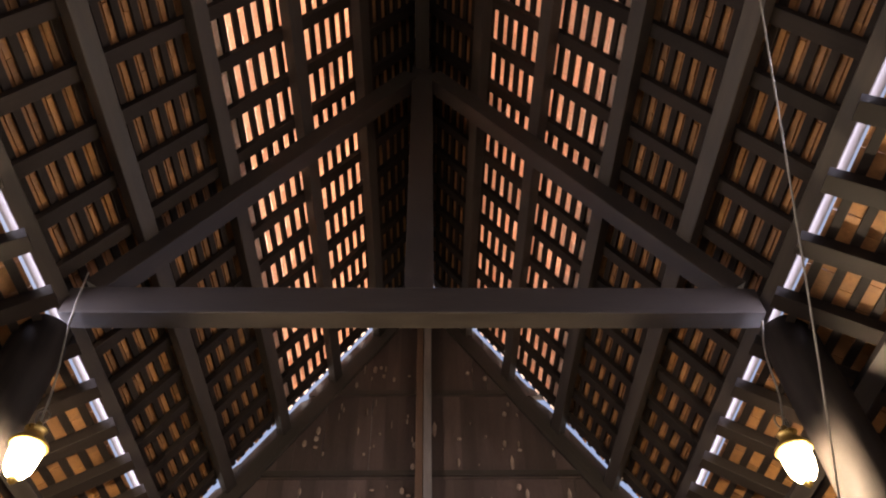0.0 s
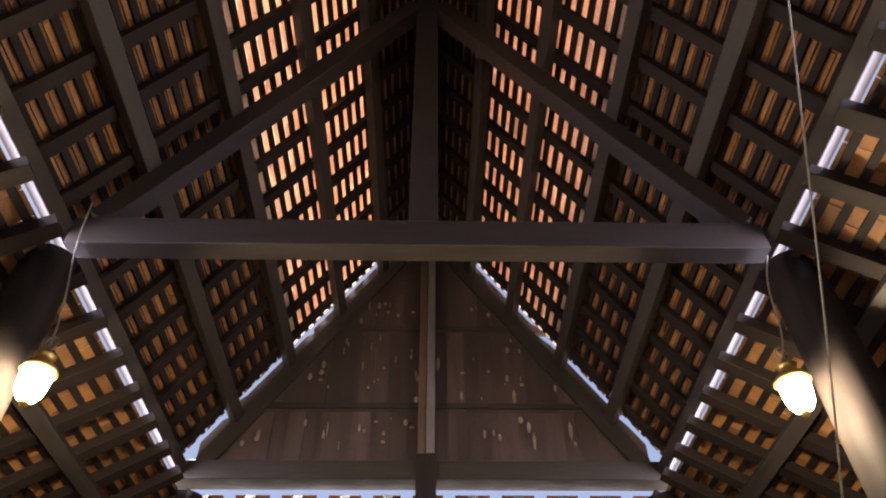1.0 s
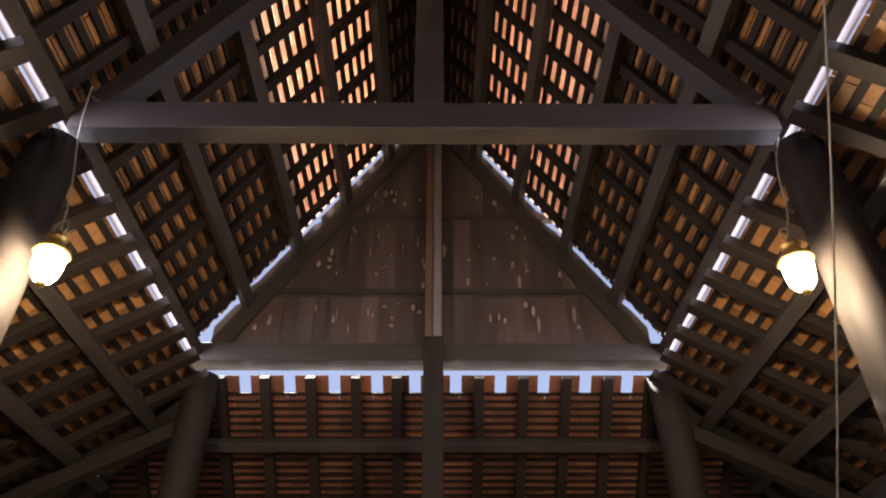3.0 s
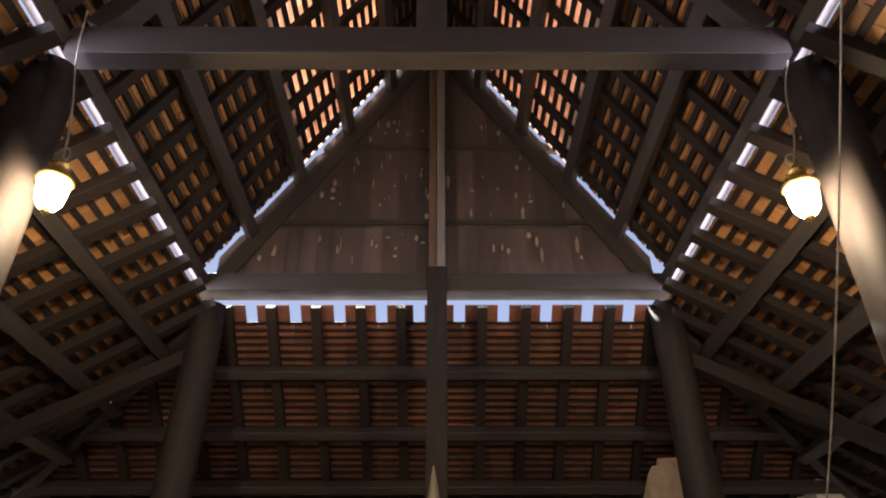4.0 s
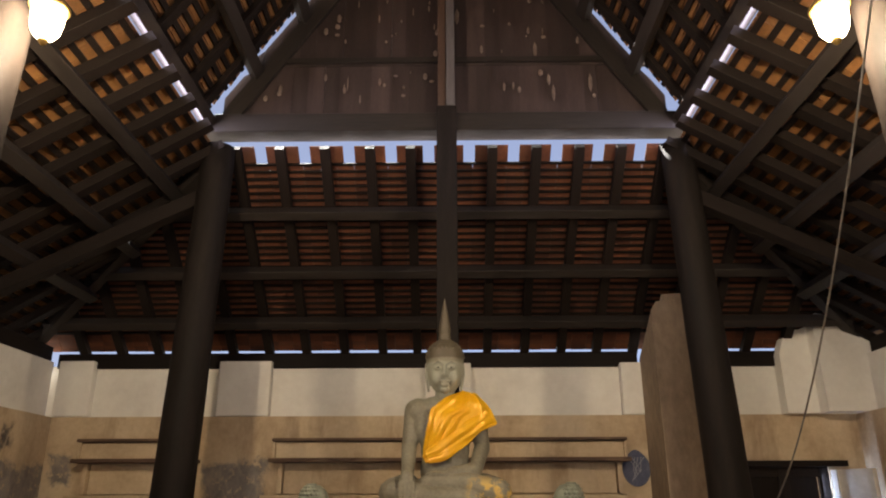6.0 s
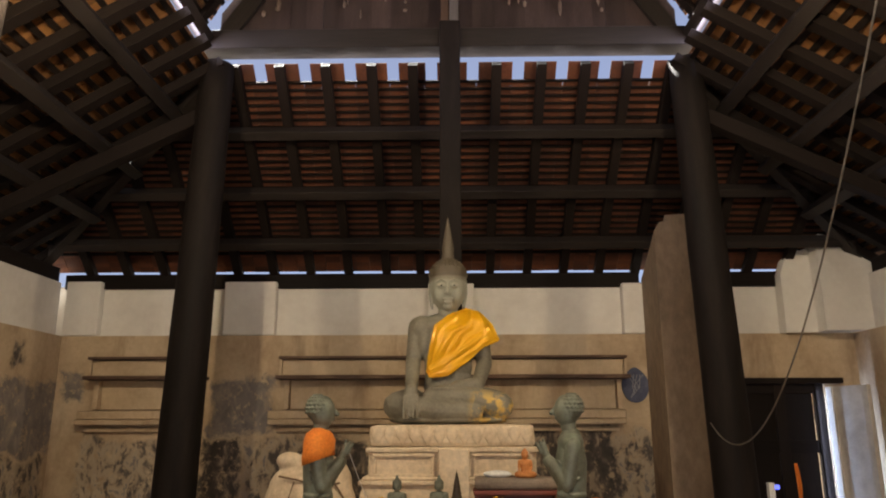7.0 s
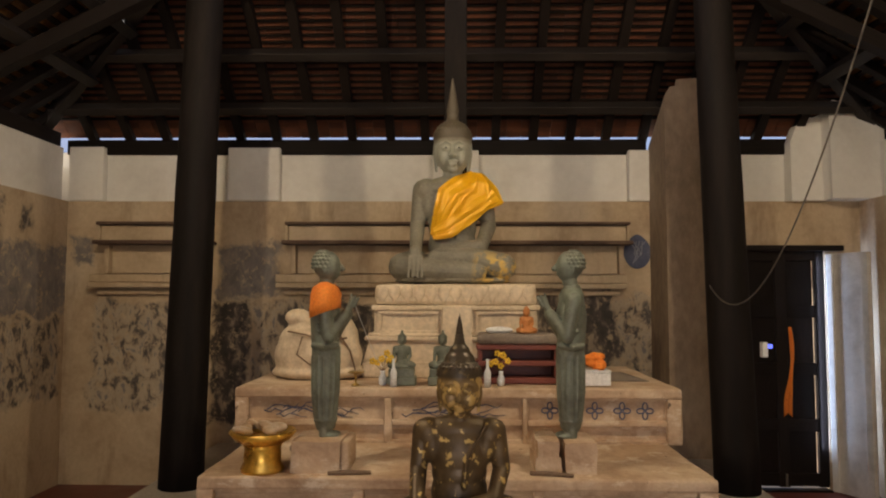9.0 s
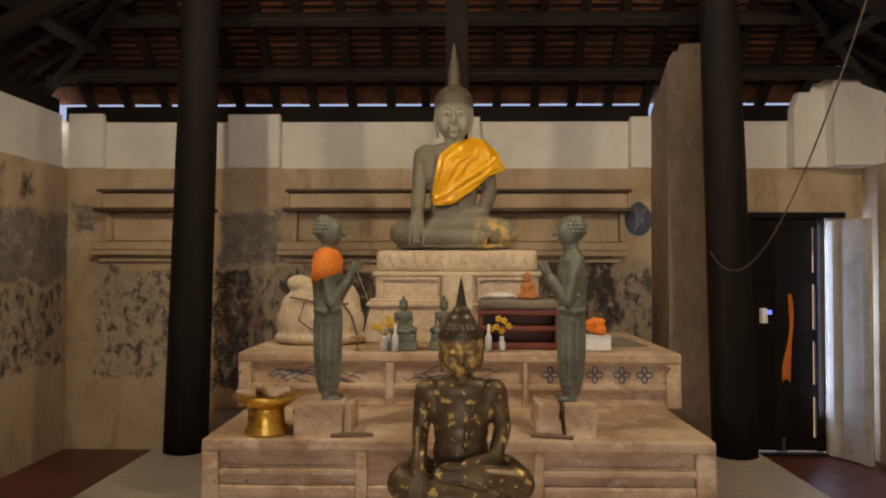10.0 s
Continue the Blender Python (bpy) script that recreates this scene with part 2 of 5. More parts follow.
def clamp01(t, v):
    m = t.nodes.new("ShaderNodeClamp")
    t.links.new(v, m.inputs["Value"])
    return m.outputs[0]


def tan_plaster(name, axis="X", figures=(), dark=(), blue=()):
    """Old tan plaster; the fields (from, to, low, high) are ragged remains of mural painting."""
    m, t, b = nodes_of(name)
    co = t.nodes.new("ShaderNodeTexCoord")
    sp = t.nodes.new("ShaderNodeSeparateXYZ")
    t.links.new(co.outputs["Object"], sp.inputs["Vector"])
    big, small = noise_node(t, 1.3, 6.0, 0.6, None, 0.4), noise_node(t, 22.0, 5.0, 0.65)
    drip = noise_node(t, 3.0, 5.0, 0.7, (1, 1, 0.25))
    col = ramp(t, big, [(0.28, (0.34, 0.235, 0.14)), (0.5, (0.56, 0.43, 0.28)), (0.72, (0.68, 0.56, 0.40))])
    col = mix(t, 0.16, col, ramp(t, small, [(0.35, (0.28, 0.20, 0.13)), (0.65, (0.66, 0.53, 0.37))]))
    col = mix(t, ramp(t, drip, [(0.52, (0, 0, 0)), (0.70, (0.6, 0.6, 0.6))]), col, (0.26, 0.165, 0.095))
    rag, flakes = noise_node(t, 3.2, 6.0, 0.7, None, 0.2), noise_node(t, 11.0, 6.0, 0.75)
    du = maths(t, "MULTIPLY", maths(t, "SUBTRACT", rag, 0.5), 0.45)
    u, z = maths(t, "ADD", sp.outputs[axis], du), maths(t, "ADD", sp.outputs["Z"], du)
    detail = noise_node(t, 9.5, 5.0, 0.62, (1, 1, 0.62), 0.5)
    soot = noise_node(t, 2.2, 3.0, 0.6)
    kinds = ((figures, [(0.37, (0.045, 0.04, 0.04)), (0.425, (0.15, 0.13, 0.115)), (0.46, (0.36, 0.28, 0.20)), (0.50, (0.54, 0.43, 0.30)), (0.58, (0.60, 0.49, 0.35)), (0.63, (0.26, 0.24, 0.23))], 0.92),
             (dark, [(0.36, (0.025, 0.021, 0.02)), (0.49, (0.060, 0.050, 0.045)), (0.56, (0.17, 0.135, 0.105)), (0.64, (0.48, 0.38, 0.28))], 0.95),
             (blue, [(0.36, (0.10, 0.105, 0.135)), (0.50, (0.195, 0.19, 0.21)), (0.60, (0.28, 0.255, 0.24)), (0.72, (0.42, 0.35, 0.27))], 0.8))
    for fields, stops, strength in kinds:
        mask = None
        for u0, u1, z0, z1 in fields:
            a = maths(t, "SUBTRACT", maths(t, "ABSOLUTE", maths(t, "SUBTRACT", u, (u0 + u1) / 2)), (u1 - u0) / 2)
            c = maths(t, "SUBTRACT", maths(t, "ABSOLUTE", maths(t, "SUBTRACT", z, (z0 + z1) / 2)), (z1 - z0) / 2)
            f = clamp01(t, maths(t, "SUBTRACT", 0.5, maths(t, "DIVIDE", maths(t, "MAXIMUM", a, c), 0.05)))
            mask = f if mask is None else maths(t, "MAXIMUM", mask, f)
        if mask is not None:
            worn = ramp(t, flakes, [(0.36, (0.05, 0.05, 0.05)), (0.46, (1, 1, 1))])
            fac = maths(t, "MULTIPLY", maths(t, "MULTIPLY", mask, strength), worn)
            col = mix(t, fac, col, mix(t, maths(t, "MULTIPLY", soot, 0.5), ramp(t, detail, stops), (0.05, 0.047, 0.05)))
    t.links.new(col, b.inputs["Base Color"])
    rough_of(t, b, big, 0.75, 0.95)
    bump(t, b, small, 0.35, 0.006)
    return m


PLAIN = tan_plaster("tan_plaster")
MURAL = tan_plaster("mural_plaster_end", "X",
                    [(-2.04, -1.20, 0.30, 1.38), (1.45, 1.95, 0.55, 1.46), (-3.66, -2.80, 0.30, 1.38), (-0.9, 0.7, 0.5, 1.1)],
                    [(-2.46, -2.10, 0.20, 1.40), (-1.20, -0.84, 0.50, 1.38), (0.70, 1.50, 0.62, 1.46)],
                    [(-2.38, -1.80, 1.44, 1.96), (-3.92, -3.66, 1.75, 2.05)])
MURAL_LEFT = tan_plaster("mural_plaster_left", "Y",
                         [(5.7, 7.1, 0.45, 1.20), (2.0, 5.5, 0.45, 1.15)],
                         [(5.95, 6.12, 2.04, 2.28), (6.40, 6.55, 2.03, 2.26), (5.5, 5.7, 2.04, 2.28)],
                         [(3.0, 7.15, 1.25, 1.90)])


# ---- building helpers ----
def root(name, label, category, group="", kind="", at=(0, 0, 0)):
    ob = new(name)
    ob.empty_display_size = 0.1
    ob.location = at
    return tagged(ob, label, category, group, kind)


def part(name, bm, material, parent=None, label="", smooth=False):
    mesh = bpy.data.meshes.new(name)
    bmesh.ops.recalc_face_normals(bm, faces=bm.faces)
    bm.to_mesh(mesh)
    bm.free()
    mesh.materials.append(material)
    if smooth:
        mesh.polygons.foreach_set("use_smooth", [True] * len(mesh.polygons))
    ob = new(name, mesh)
    if parent:
        ob.parent = parent
    return tagged(ob, label)


def box(bm, x0, x1, y0, y1, z0, z1, bevel=0.0):
    m = Matrix.LocRotScale(((x0 + x1) / 2, (y0 + y1) / 2, (z0 + z1) / 2), None, (x1 - x0, y1 - y0, z1 - z0))
    made = bmesh.ops.create_cube(bm, size=1.0, matrix=m)["verts"]
    if bevel:
        edges = list({e for v in made for e in v.link_edges})
        bmesh.ops.bevel(bm, geom=edges, offset=bevel, segments=2, affect="EDGES", profile=0.5)
    return bm


def boxes(*rows, bevel=0.0):
    bm = bmesh.new()
    for row in rows:
        box(bm, *row, bevel)
    return bm


def prism(points, y0, y1):
    """An outline of x, z carried from y0 to y1."""
    bm = bmesh.new()
    a = [bm.verts.new((x, y0, z)) for x, z in points]
    b = [bm.verts.new((x, y1, z)) for x, z in points]
    bm.faces.new(a), bm.faces.new(b[::-1])
    for i in range(len(a)):
        j = (i + 1) % len(a)
        bm.faces.new((a[i], b[i], b[j], a[j]))
    return bm


def lathe(bm, profile, at=(0, 0, 0), steps=24, squash=(1, 1)):
    rings = []
    for r, z in profile:
        rings.append([bm.verts.new((at[0] + r * squash[0] * math.cos(2 * math.pi * i / steps), at[1] + r * squash[1] * math.sin(2 * math.pi * i / steps), at[2] + z)) for i in range(steps)])
    for a, b in zip(rings, rings[1:]):
        for i in range(steps):
            bm.faces.new((a[i], a[(i + 1) % steps], b[(i + 1) % steps], b[i]))
    bm.faces.new(rings[0][::-1]), bm.faces.new(rings[-1])
    return bm


def tube(bm, points, radius, steps=8):
    """A round tube along points; radius a number or one per point."""
    pts = [Vector(p) for p in points]
    radii = radius if isinstance(radius, (list, tuple)) else [radius] * len(pts)
    rings = []
    for i, p in enumerate(pts):
        d = (pts[min(i + 1, len(pts) - 1)] - pts[max(i - 1, 0)]).normalized()
        side = d.cross(Vector((0.13, 0.31, 0.94))).normalized()
        up = side.cross(d)
        rings.append([bm.verts.new(p + radii[i] * (math.cos(2 * math.pi * k / steps) * side + math.sin(2 * math.pi * k / steps) * up)) for k in range(steps)])
    for a, b in zip(rings, rings[1:]):
        for k in range(steps):
            bm.faces.new((a[k], a[(k + 1) % steps], b[(k + 1) % steps], b[k]))
    bm.faces.new(rings[0][::-1]), bm.faces.new(rings[-1])
    return bm


def unit_piece(name, material, bevel=0.03):
    bm = bmesh.new()
    bmesh.ops.create_cube(bm, size=1.0)
    if bevel:
        bmesh.ops.bevel(bm, geom=list(bm.edges), offset=bevel, segments=1, affect="EDGES")
    mesh = bpy.data.meshes.new(name)
    bm.to_mesh(mesh)
    bm.free()
    mesh.materials.append(material)
    return mesh


def bar(name, mesh, parent, p, q, width, depth, up=(0, 0, 1)):
    """A piece from p to q; depth is measured along up, width across it."""
    p, q = Vector(p), Vector(q)
    z = (q - p).normalized()
    x = Vector(up).cross(z).normalized()
    y = z.cross(x)
    turn = Matrix((x, y, z)).transposed().to_4x4()
    ob = new(name, mesh)
    ob.parent = parent
    ob.matrix_basis = Matrix.Translation((p + q) / 2) @ turn @ Matrix.Diagonal((width, depth, (q - p).length, 1))
    return ob


# ---- the plan ----
XC = -0.055          # middle line of the nave
Y_GABLE, Y_WALL, Y_TRUSS = 5.5, 7.17, 2.7
LOW = -0.42          # aisle floor
BAND = 2.385         # top of the tan lower wall
RUN, RISE = 0.5547, -0.832   # down the nave slope
FRONT = -3.2

# ---- floors and walls ----
tagged(part("floor", boxes((-2.37, 2.27, FRONT, 7.16, LOW, 0.0), bevel=0.012), CONCRETE), "pale worn screed floor of the raised nave", "floor", kind="structure")
tagged(part("aisle_floor", boxes((-4.4, 4.4, FRONT - 0.3, 9.0, LOW - 0.2, LOW - 0.002)), REDFLOOR), "dark red painted floor of the lower side aisles", "floor", kind="structure")
ground = bmesh.new()
bmesh.ops.create_grid(ground, x_segments=8, y_segments=8, size=300, matrix=Matrix.Translation((0, 0, LOW - 0.25)))
tagged(part("ground", ground, CONCRETE), "pale bare ground outside the hall", "ground", kind="structure")

wall = root("wall_back", "tan plaster end wall with faded murals and a white upper band", "wall", kind="structure")
part("lower_wall", boxes((-4.4, 2.72, Y_WALL, 7.75, LOW, BAND), (3.58, 4.4, Y_WALL, 7.75, LOW, BAND), (2.72, 3.58, Y_WALL, 7.75, 1.95, BAND)), MURAL, wall, "tan plaster with faded mural painting")
part("upper_wall", boxes((-4.4, 4.4, Y_WALL + 0.09, 7.75, BAND, 2.90)), WHITE, wall, "limewashed white band")
for x0, x1, top in ((-3.95, -3.60, 2.94), (-2.335, -1.81, 2.93), (-0.27, 0.19, 2.90), (1.68, 2.2, 2.90)):
    part("pilaster", boxes((x0, x1, Y_WALL - 0.02, Y_WALL + 0.088, BAND + 0.002, top), bevel=0.012), WHITE, wall, "white plaster pilaster")
part("pilaster", prism([(3.25, BAND), (3.25, 2.97), (3.31, 3.12), (3.39, 3.22), (3.47, 3.205), (3.60, 3.26), (3.60, BAND)], 7.09, 7.24), WHITE, wall, "broken white plaster corner pier")
part("pilaster", prism([(3.56, BAND), (3.545, 3.30), (3.585, 3.335), (3.75, 3.31), (3.92, 3.27), (4.02, 3.20), (4.10, 3.14), (4.10, BAND)], 6.92, 7.085), WHITE, wall, "broken white plaster corner pier")


wl = root("wall_left", "tan plaster side wall with faded blue murals", "wall", kind="structure")
part("lower_wall", boxes((-4.4, -3.95, FRONT, Y_WALL - 0.002, LOW, BAND)), MURAL_LEFT, wl, "tan plaster with faded mural painting")
part("upper_wall", boxes((-4.4, -4.02, FRONT, Y_WALL - 0.002, BAND, 2.93)), WHITE, wl, "limewashed white band")
wr = root("wall_right", "tan plaster side wall with stains", "wall", kind="structure")
part("lower_wall", boxes((3.94, 4.4, FRONT, Y_WALL - 0.002, LOW, BAND)), PLAIN, wr, "tan plaster with stains")
part("upper_wall", boxes((4.02, 4.4, FRONT, 6.95, BAND, 2.93)), WHITE, wr, "limewashed white band")
# unseen wall that closes the hall; its doorway is added to admit fill
wf = prism([(-4.4, LOW), (-1.0, LOW), (-1.0, 2.4), (0.9, 2.4), (0.9, LOW), (4.4, LOW), (4.4, 3.0), (2.0, 4.6), (XC, 8.0), (-2.1, 4.6), (-4.4, 3.0)], FRONT - 0.3, FRONT)
tagged(part("wall_front", wf, WHITE), "white plaster closing wall out of view, doorway assumed for the fill lamp", "wall", kind="structure")

# wall plates on the end wall
plate = unit_piece("plate", WOOD, 0.02)
for x0, x1 in ((-4.01, 1.875), (2.2, 3.42)):
    th = root("wall_plate", "dark squared timber wall plate on the white band", "timber beam", "wall plates", at=((x0 + x1) / 2, 7.30, 2.895))
    bar("beam", plate, th, (x0 - (x0 + x1) / 2, 0, 0.053), (x1 - (x0 + x1) / 2, 0, 0.053), 0.16, 0.15)

for x, y1 in ((-4.10, 7.12), (4.12, 6.88)):
    th = root("wall_plate", "dark squared timber wall plate on the side wall", "timber beam", "wall plates", at=(x, 2.0, 2.935))
    bar("beam", plate, th, (0, FRONT - 2.0, 0.07), (0, y1 - 2.0, 0.07), 0.16, 0.14)

# the broken stub of wall beside the altar
stub = prism([(1.885, LOW), (1.88, 3.29), (1.93, 3.37), (1.985, 3.38), (1.99, 3.44), (2.42, 3.47), (2.42, LOW)], 6.58, 7.165)
for v in stub.verts:
    if v.co.y > 7 and v.co.z > 2:
        v.co.z -= 0.36
tagged(part("wall_stub", stub, surface("stained_plaster", (0.17, 0.115, 0.07), (0.30, 0.22, 0.15), (0.44, 0.36, 0.28), 1.1, 16.0, (1, 1, 0.5), 0.75, 0.95)), "broken brown-stained plaster wall stub with a stepped top", "wall", kind="structure")


# blind mouldings on the end wall
LEDGE = surface("faded_maroon_paint", (0.045, 0.024, 0.016), (0.10, 0.055, 0.036), (0.26, 0.18, 0.12), 4.0, 30.0, (1, 3, 3), 0.6, 0.9)


def moulding(name, x0, x1):
    th = root(name, "tan plaster false-window moulding with a stepped sill", "wall moulding", "wall mouldings", "structure", at=((x0 + x1) / 2, Y_WALL, 1.3))
    a, b = x0 - (x0 + x1) / 2, x1 - (x0 + x1) / 2
    part("cornice", boxes((a, b, -0.13, -0.002, 0.68, 0.83), bevel=0.008), PLAIN, th)
    part("fillet", boxes((a - 0.03, b + 0.03, -0.19, -0.002, 0.835, 0.862), bevel=0.006), LEDGE, th, "faded maroon painted fillet")
    part("jamb", boxes((a - 0.03, a - 0.004, -0.15, -0.002, 0.682, 0.832), bevel=0.005), PLAIN, th)
    part("jamb", boxes((b + 0.004, b + 0.03, -0.15, -0.002, 0.682, 0.832), bevel=0.005), PLAIN, th)
    part("jamb", boxes((a + 0.02, a + 0.065, -0.10, -0.002, 0.36, 0.638), bevel=0.005), PLAIN, th)
    part("jamb", boxes((b - 0.065, b - 0.02, -0.10, -0.002, 0.36, 0.638), bevel=0.005), PLAIN, th)
    part("ledge", boxes((a - 0.05, b + 0.05, -0.22, -0.002, 0.642, 0.678), bevel=0.008), LEDGE, th, "faded maroon painted ledge")
    part("panel", boxes((a + 0.07, b - 0.07, -0.035, -0.002, 0.36, 0.635), bevel=0.006), PLAIN, th)
    part("sill", boxes((a - 0.14, b + 0.02, -0.07, -0.002, 0.27, 0.35), (a - 0.12, b, -0.15, -0.002, 0.215, 0.265), (a - 0.06, b - 0.05, -0.06, -0.002, 0.15, 0.195), bevel=0.010), PLAIN, th)


moulding("moulding_left", -3.54, -2.48)
moulding("moulding_middle", -1.68, 1.62)

# ---- the end door ----
door = root("door_1", "dark wooden panelled door, shut, daylight under it", "door", kind="structure", at=(3.15, 7.20, LOW))
leafw = unit_piece("stile", WOOD, 0.02)
for x0, x1 in ((-0.43, -0.33), (-0.05, 0.05), (0.335, 0.425)):
    bar("stile", leafw, door, ((x0 + x1) / 2, 0, 0.03), ((x0 + x1) / 2, 0, 2.36), x1 - x0, 0.05, (0, 1, 0))
for z in (0.10, 0.62, 1.16, 1.72, 2.28):
    bar("rail", leafw, door, (-0.43, 0.004, z), (0.40, 0.004, z), 0.046, 0.12)
for x0, x1 in ((-0.33, -0.05), (0.05, 0.322)):
    for z0, z1 in ((0.16, 0.56), (0.68, 1.10), (1.22, 1.66), (1.78, 2.22)):
        bar("panel", leafw, door, ((x0 + x1) / 2, 0.015, z0), ((x0 + x1) / 2, 0.015, z1), x1 - x0 - 0.004, 0.02, (0, 1, 0))
tagged(part("door_sill", boxes((2.73, 3.57, 7.10, 7.32, LOW, LOW + 0.016), bevel=0.004), WOOD), "dark timber sill under the end door", "sill", kind="structure")
bolt = part("bolt", boxes((0.0, 0.02, -0.04, -0.025, 0.04, 0.16), bevel=0.003), IRON, door, "iron bolt")
lintel = root("door_lintel", "dark timber lintel over the end door", "lintel", kind="structure", at=(3.2, 7.16, 1.95))
bar("beam", leafw, lintel, (-0.5, 0, -0.03), (0.55, 0, -0.03), 0.10, 0.055)
leaf_paint = surface("stained_white_paint", (0.42, 0.38, 0.33), (0.66, 0.63, 0.58), (0.80, 0.78, 0.75), 2.6, 22.0, None, 0.5, 0.8, grain=0.12)
leaf2 = root("door_leaf", "white painted inner door leaf standing open, stained near its foot", "door", at=(3.585, 7.10, LOW))
a_, b_ = Vector((0, 0, 0)), Vector((0.165, -0.42, 0))
swing = math.atan2(b_.y, b_.x)
L_ = (b_ - a_).length
for nm, bm in (("board", boxes((0, L_, -0.02, 0.02, 0.02, 2.28), bevel=0.006)), ("stile", boxes((0.0, 0.07, -0.034, -0.021, 0.02, 2.28), bevel=0.004)), ("stile", boxes((L_ - 0.07, L_, -0.034, -0.021, 0.02, 2.28), bevel=0.004))):
    part(nm, bm, leaf_paint, leaf2).rotation_euler = (0, 0, swing)

# ---- columns ----
def column(foot, head, z1, r0, r1):
    th = root("column", "black-stained round timber column, leaning slightly inward", "column", "nave columns", at=(*foot, 0))
    bm = bmesh.new()
    n = 14
    pts = [(Vector((head[0] - foot[0], head[1] - foot[1], 0)) * (i / n) + Vector((0, 0, z1 * i / n))) for i in range(n + 1)]
    radii = [r0 + (r1 - r0) * i / n + 0.004 * math.sin(3.1 * i) for i in range(n + 1)]
    tube(bm, pts, radii, 28)
    part("shaft", bm, COLUMN, th, smooth=True)
    return th


column((2.06, 5.5), (1.93, 5.5), 4.46, 0.165, 0.135)
column((-2.10, 5.5), (-1.99, 5.5), 4.46, 0.165, 0.135)
column((2.14, 2.72), (1.98, 2.72), 4.48, 0.165, 0.14)
column((-2.24, 2.72), (-2.08, 2.72), 4.48, 0.165, 0.14)
mid = root("middle_post", "dark squared middle post carrying the gable", "timber post", at=(-0.035, 5.42, 0.917))
part("post", boxes((-0.085, 0.085, -0.08, 0.08, 0.0, 3.86), bevel=0.012), COLUMN, mid)
# upper post in two halves; lavender light on its right is coloured in
part("upper_post", boxes((-0.002, 0.072, -0.075, 0.08, 3.862, 6.45), bevel=0.008), surface("post_lit_grey", (0.05, 0.044, 0.045), (0.085, 0.075, 0.075), (0.13, 0.115, 0.115), 2.5, 30.0, (6, 6, 0.8), 0.5, 0.75), mid, "right half of the upper post, lavender light put into its grey")
part("upper_post", boxes((-0.075, -0.006, -0.06, 0.08, 3.862, 6.45), bevel=0.008), surface("post_lit_brown", (0.028, 0.016, 0.010), (0.055, 0.030, 0.019), (0.09, 0.052, 0.034), 2.5, 30.0, (6, 6, 0.8), 0.5, 0.75), mid, "left half of the upper post, lit brown put into its colour")

# ---- the near truss ----
beamw = unit_piece("timber", BEAM, 0.03)
truss = root("roof_truss", "dark timber roof truss with tie beam and king post", "roof truss", "roof trusses", at=(XC, Y_TRUSS, 4.48))
bar("tie_beam", beamw, truss, (-1.96, 0, 0.155), (1.93, 0, 0.155), 0.13, 0.20)
bar("king_post", beamw, truss, (0, 0, 0.256), (0, 0, 3.02), 0.17, 0.12, (0, 1, 0))
for s in (-1, 1):
    n = Vector((-s * RISE, 0, RUN))
    top, foot = Vector((s * 0.09, 0, 2.86)), Vector((s * 1.84, 0, 0.27))
    bar("principal_rafter", beamw, truss, top, foot, 0.135, 0.15, n)

# ---- gable wall of boards ----
gable = root("gable_wall", "weathered dark brown gable of upright boards in three tiers", "gable", kind="structure", at=(XC, Y_GABLE, 4.45))
rng = random.Random(5)
for tier, (z0, z1) in enumerate(((0.30, 0.86), (0.86, 1.76), (1.76, 3.24))):
    x = -1.95
    while x < 1.95:
        w = rng.uniform(0.12, 0.17)
        a, b = x, min(x + w - (0.004 if rng.random() < 0.12 else -0.004), 1.95)
        lim = lambda v: 3.40 - 1.475 * abs(v)
        za, zb = min(z1, lim(a)), min(z1, lim(b))
        if max(za, zb) > z0 + 0.02:
            pts = [(a, z0 - 0.02), (b, z0 - 0.02), (b, max(zb, z0 - 0.01)), (a, max(za, z0 - 0.01))]
            part("board", prism(pts, 0.03 - 0.014 * tier + rng.uniform(0, 0.006), 0.075), BOARD, gable)
        x += w
bar("gable_beam", beamw, gable, (-2.06, -0.02, 0.195), (2.06, -0.02, 0.195), 0.20, 0.17)
# dark boards added for the unlit band along the gable's slopes
for s in (-1, 1):
    bar("rake_board", beamw, gable, (s * 0.06, -0.012, 3.03), (s * 1.88, -0.012, 0.30), 0.035, 0.15, (-s * RISE, 0, RUN))
for z, half in ((0.88, 1.42), (1.77, 0.83)):
    bar("rail", beamw, gable, (-half, 0.0, z), (half, 0.0, z), 0.035, 0.05)
# bare scars in the boards
for i in range(76):
    z = rng.choice((0.52, 0.66, 1.05, 1.25, 1.5, 1.95)) + rng.uniform(-0.10, 0.16)
    x = rng.uniform(-1, 1) * (1.9 - z / 1.6)
    w, h = rng.uniform(0.005, 0.026), rng.uniform(0.012, 0.05) * (2.4 if i % 8 == 0 else 1)
    bm = bmesh.new()
    bmesh.ops.create_icosphere(bm, subdivisions=1, radius=1, matrix=Matrix.LocRotScale((x, 0.0, z), None, (w, 0.012, h)))
    part("scar", bm, SCAR, gable, "bare pale wood scar")


# ---- nave roof ----
def slope_point(s, dx, d, y):
    """A point of the nave roof: dx out from the middle, d above the rafters' soffit."""
    return Vector((XC + s * dx, y, 7.5 + 1.803 * d - 1.5 * dx))


raftw, battw = unit_piece("rafter", WOOD, 0.03), unit_piece("batten", WOOD, 0.04)
purlw = unit_piece("purlin", BEAM, 0.04)
tilem = unit_piece("tile", TILE, 0.06)
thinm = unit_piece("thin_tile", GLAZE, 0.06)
Y0, Y1 = 0.9, 5.75


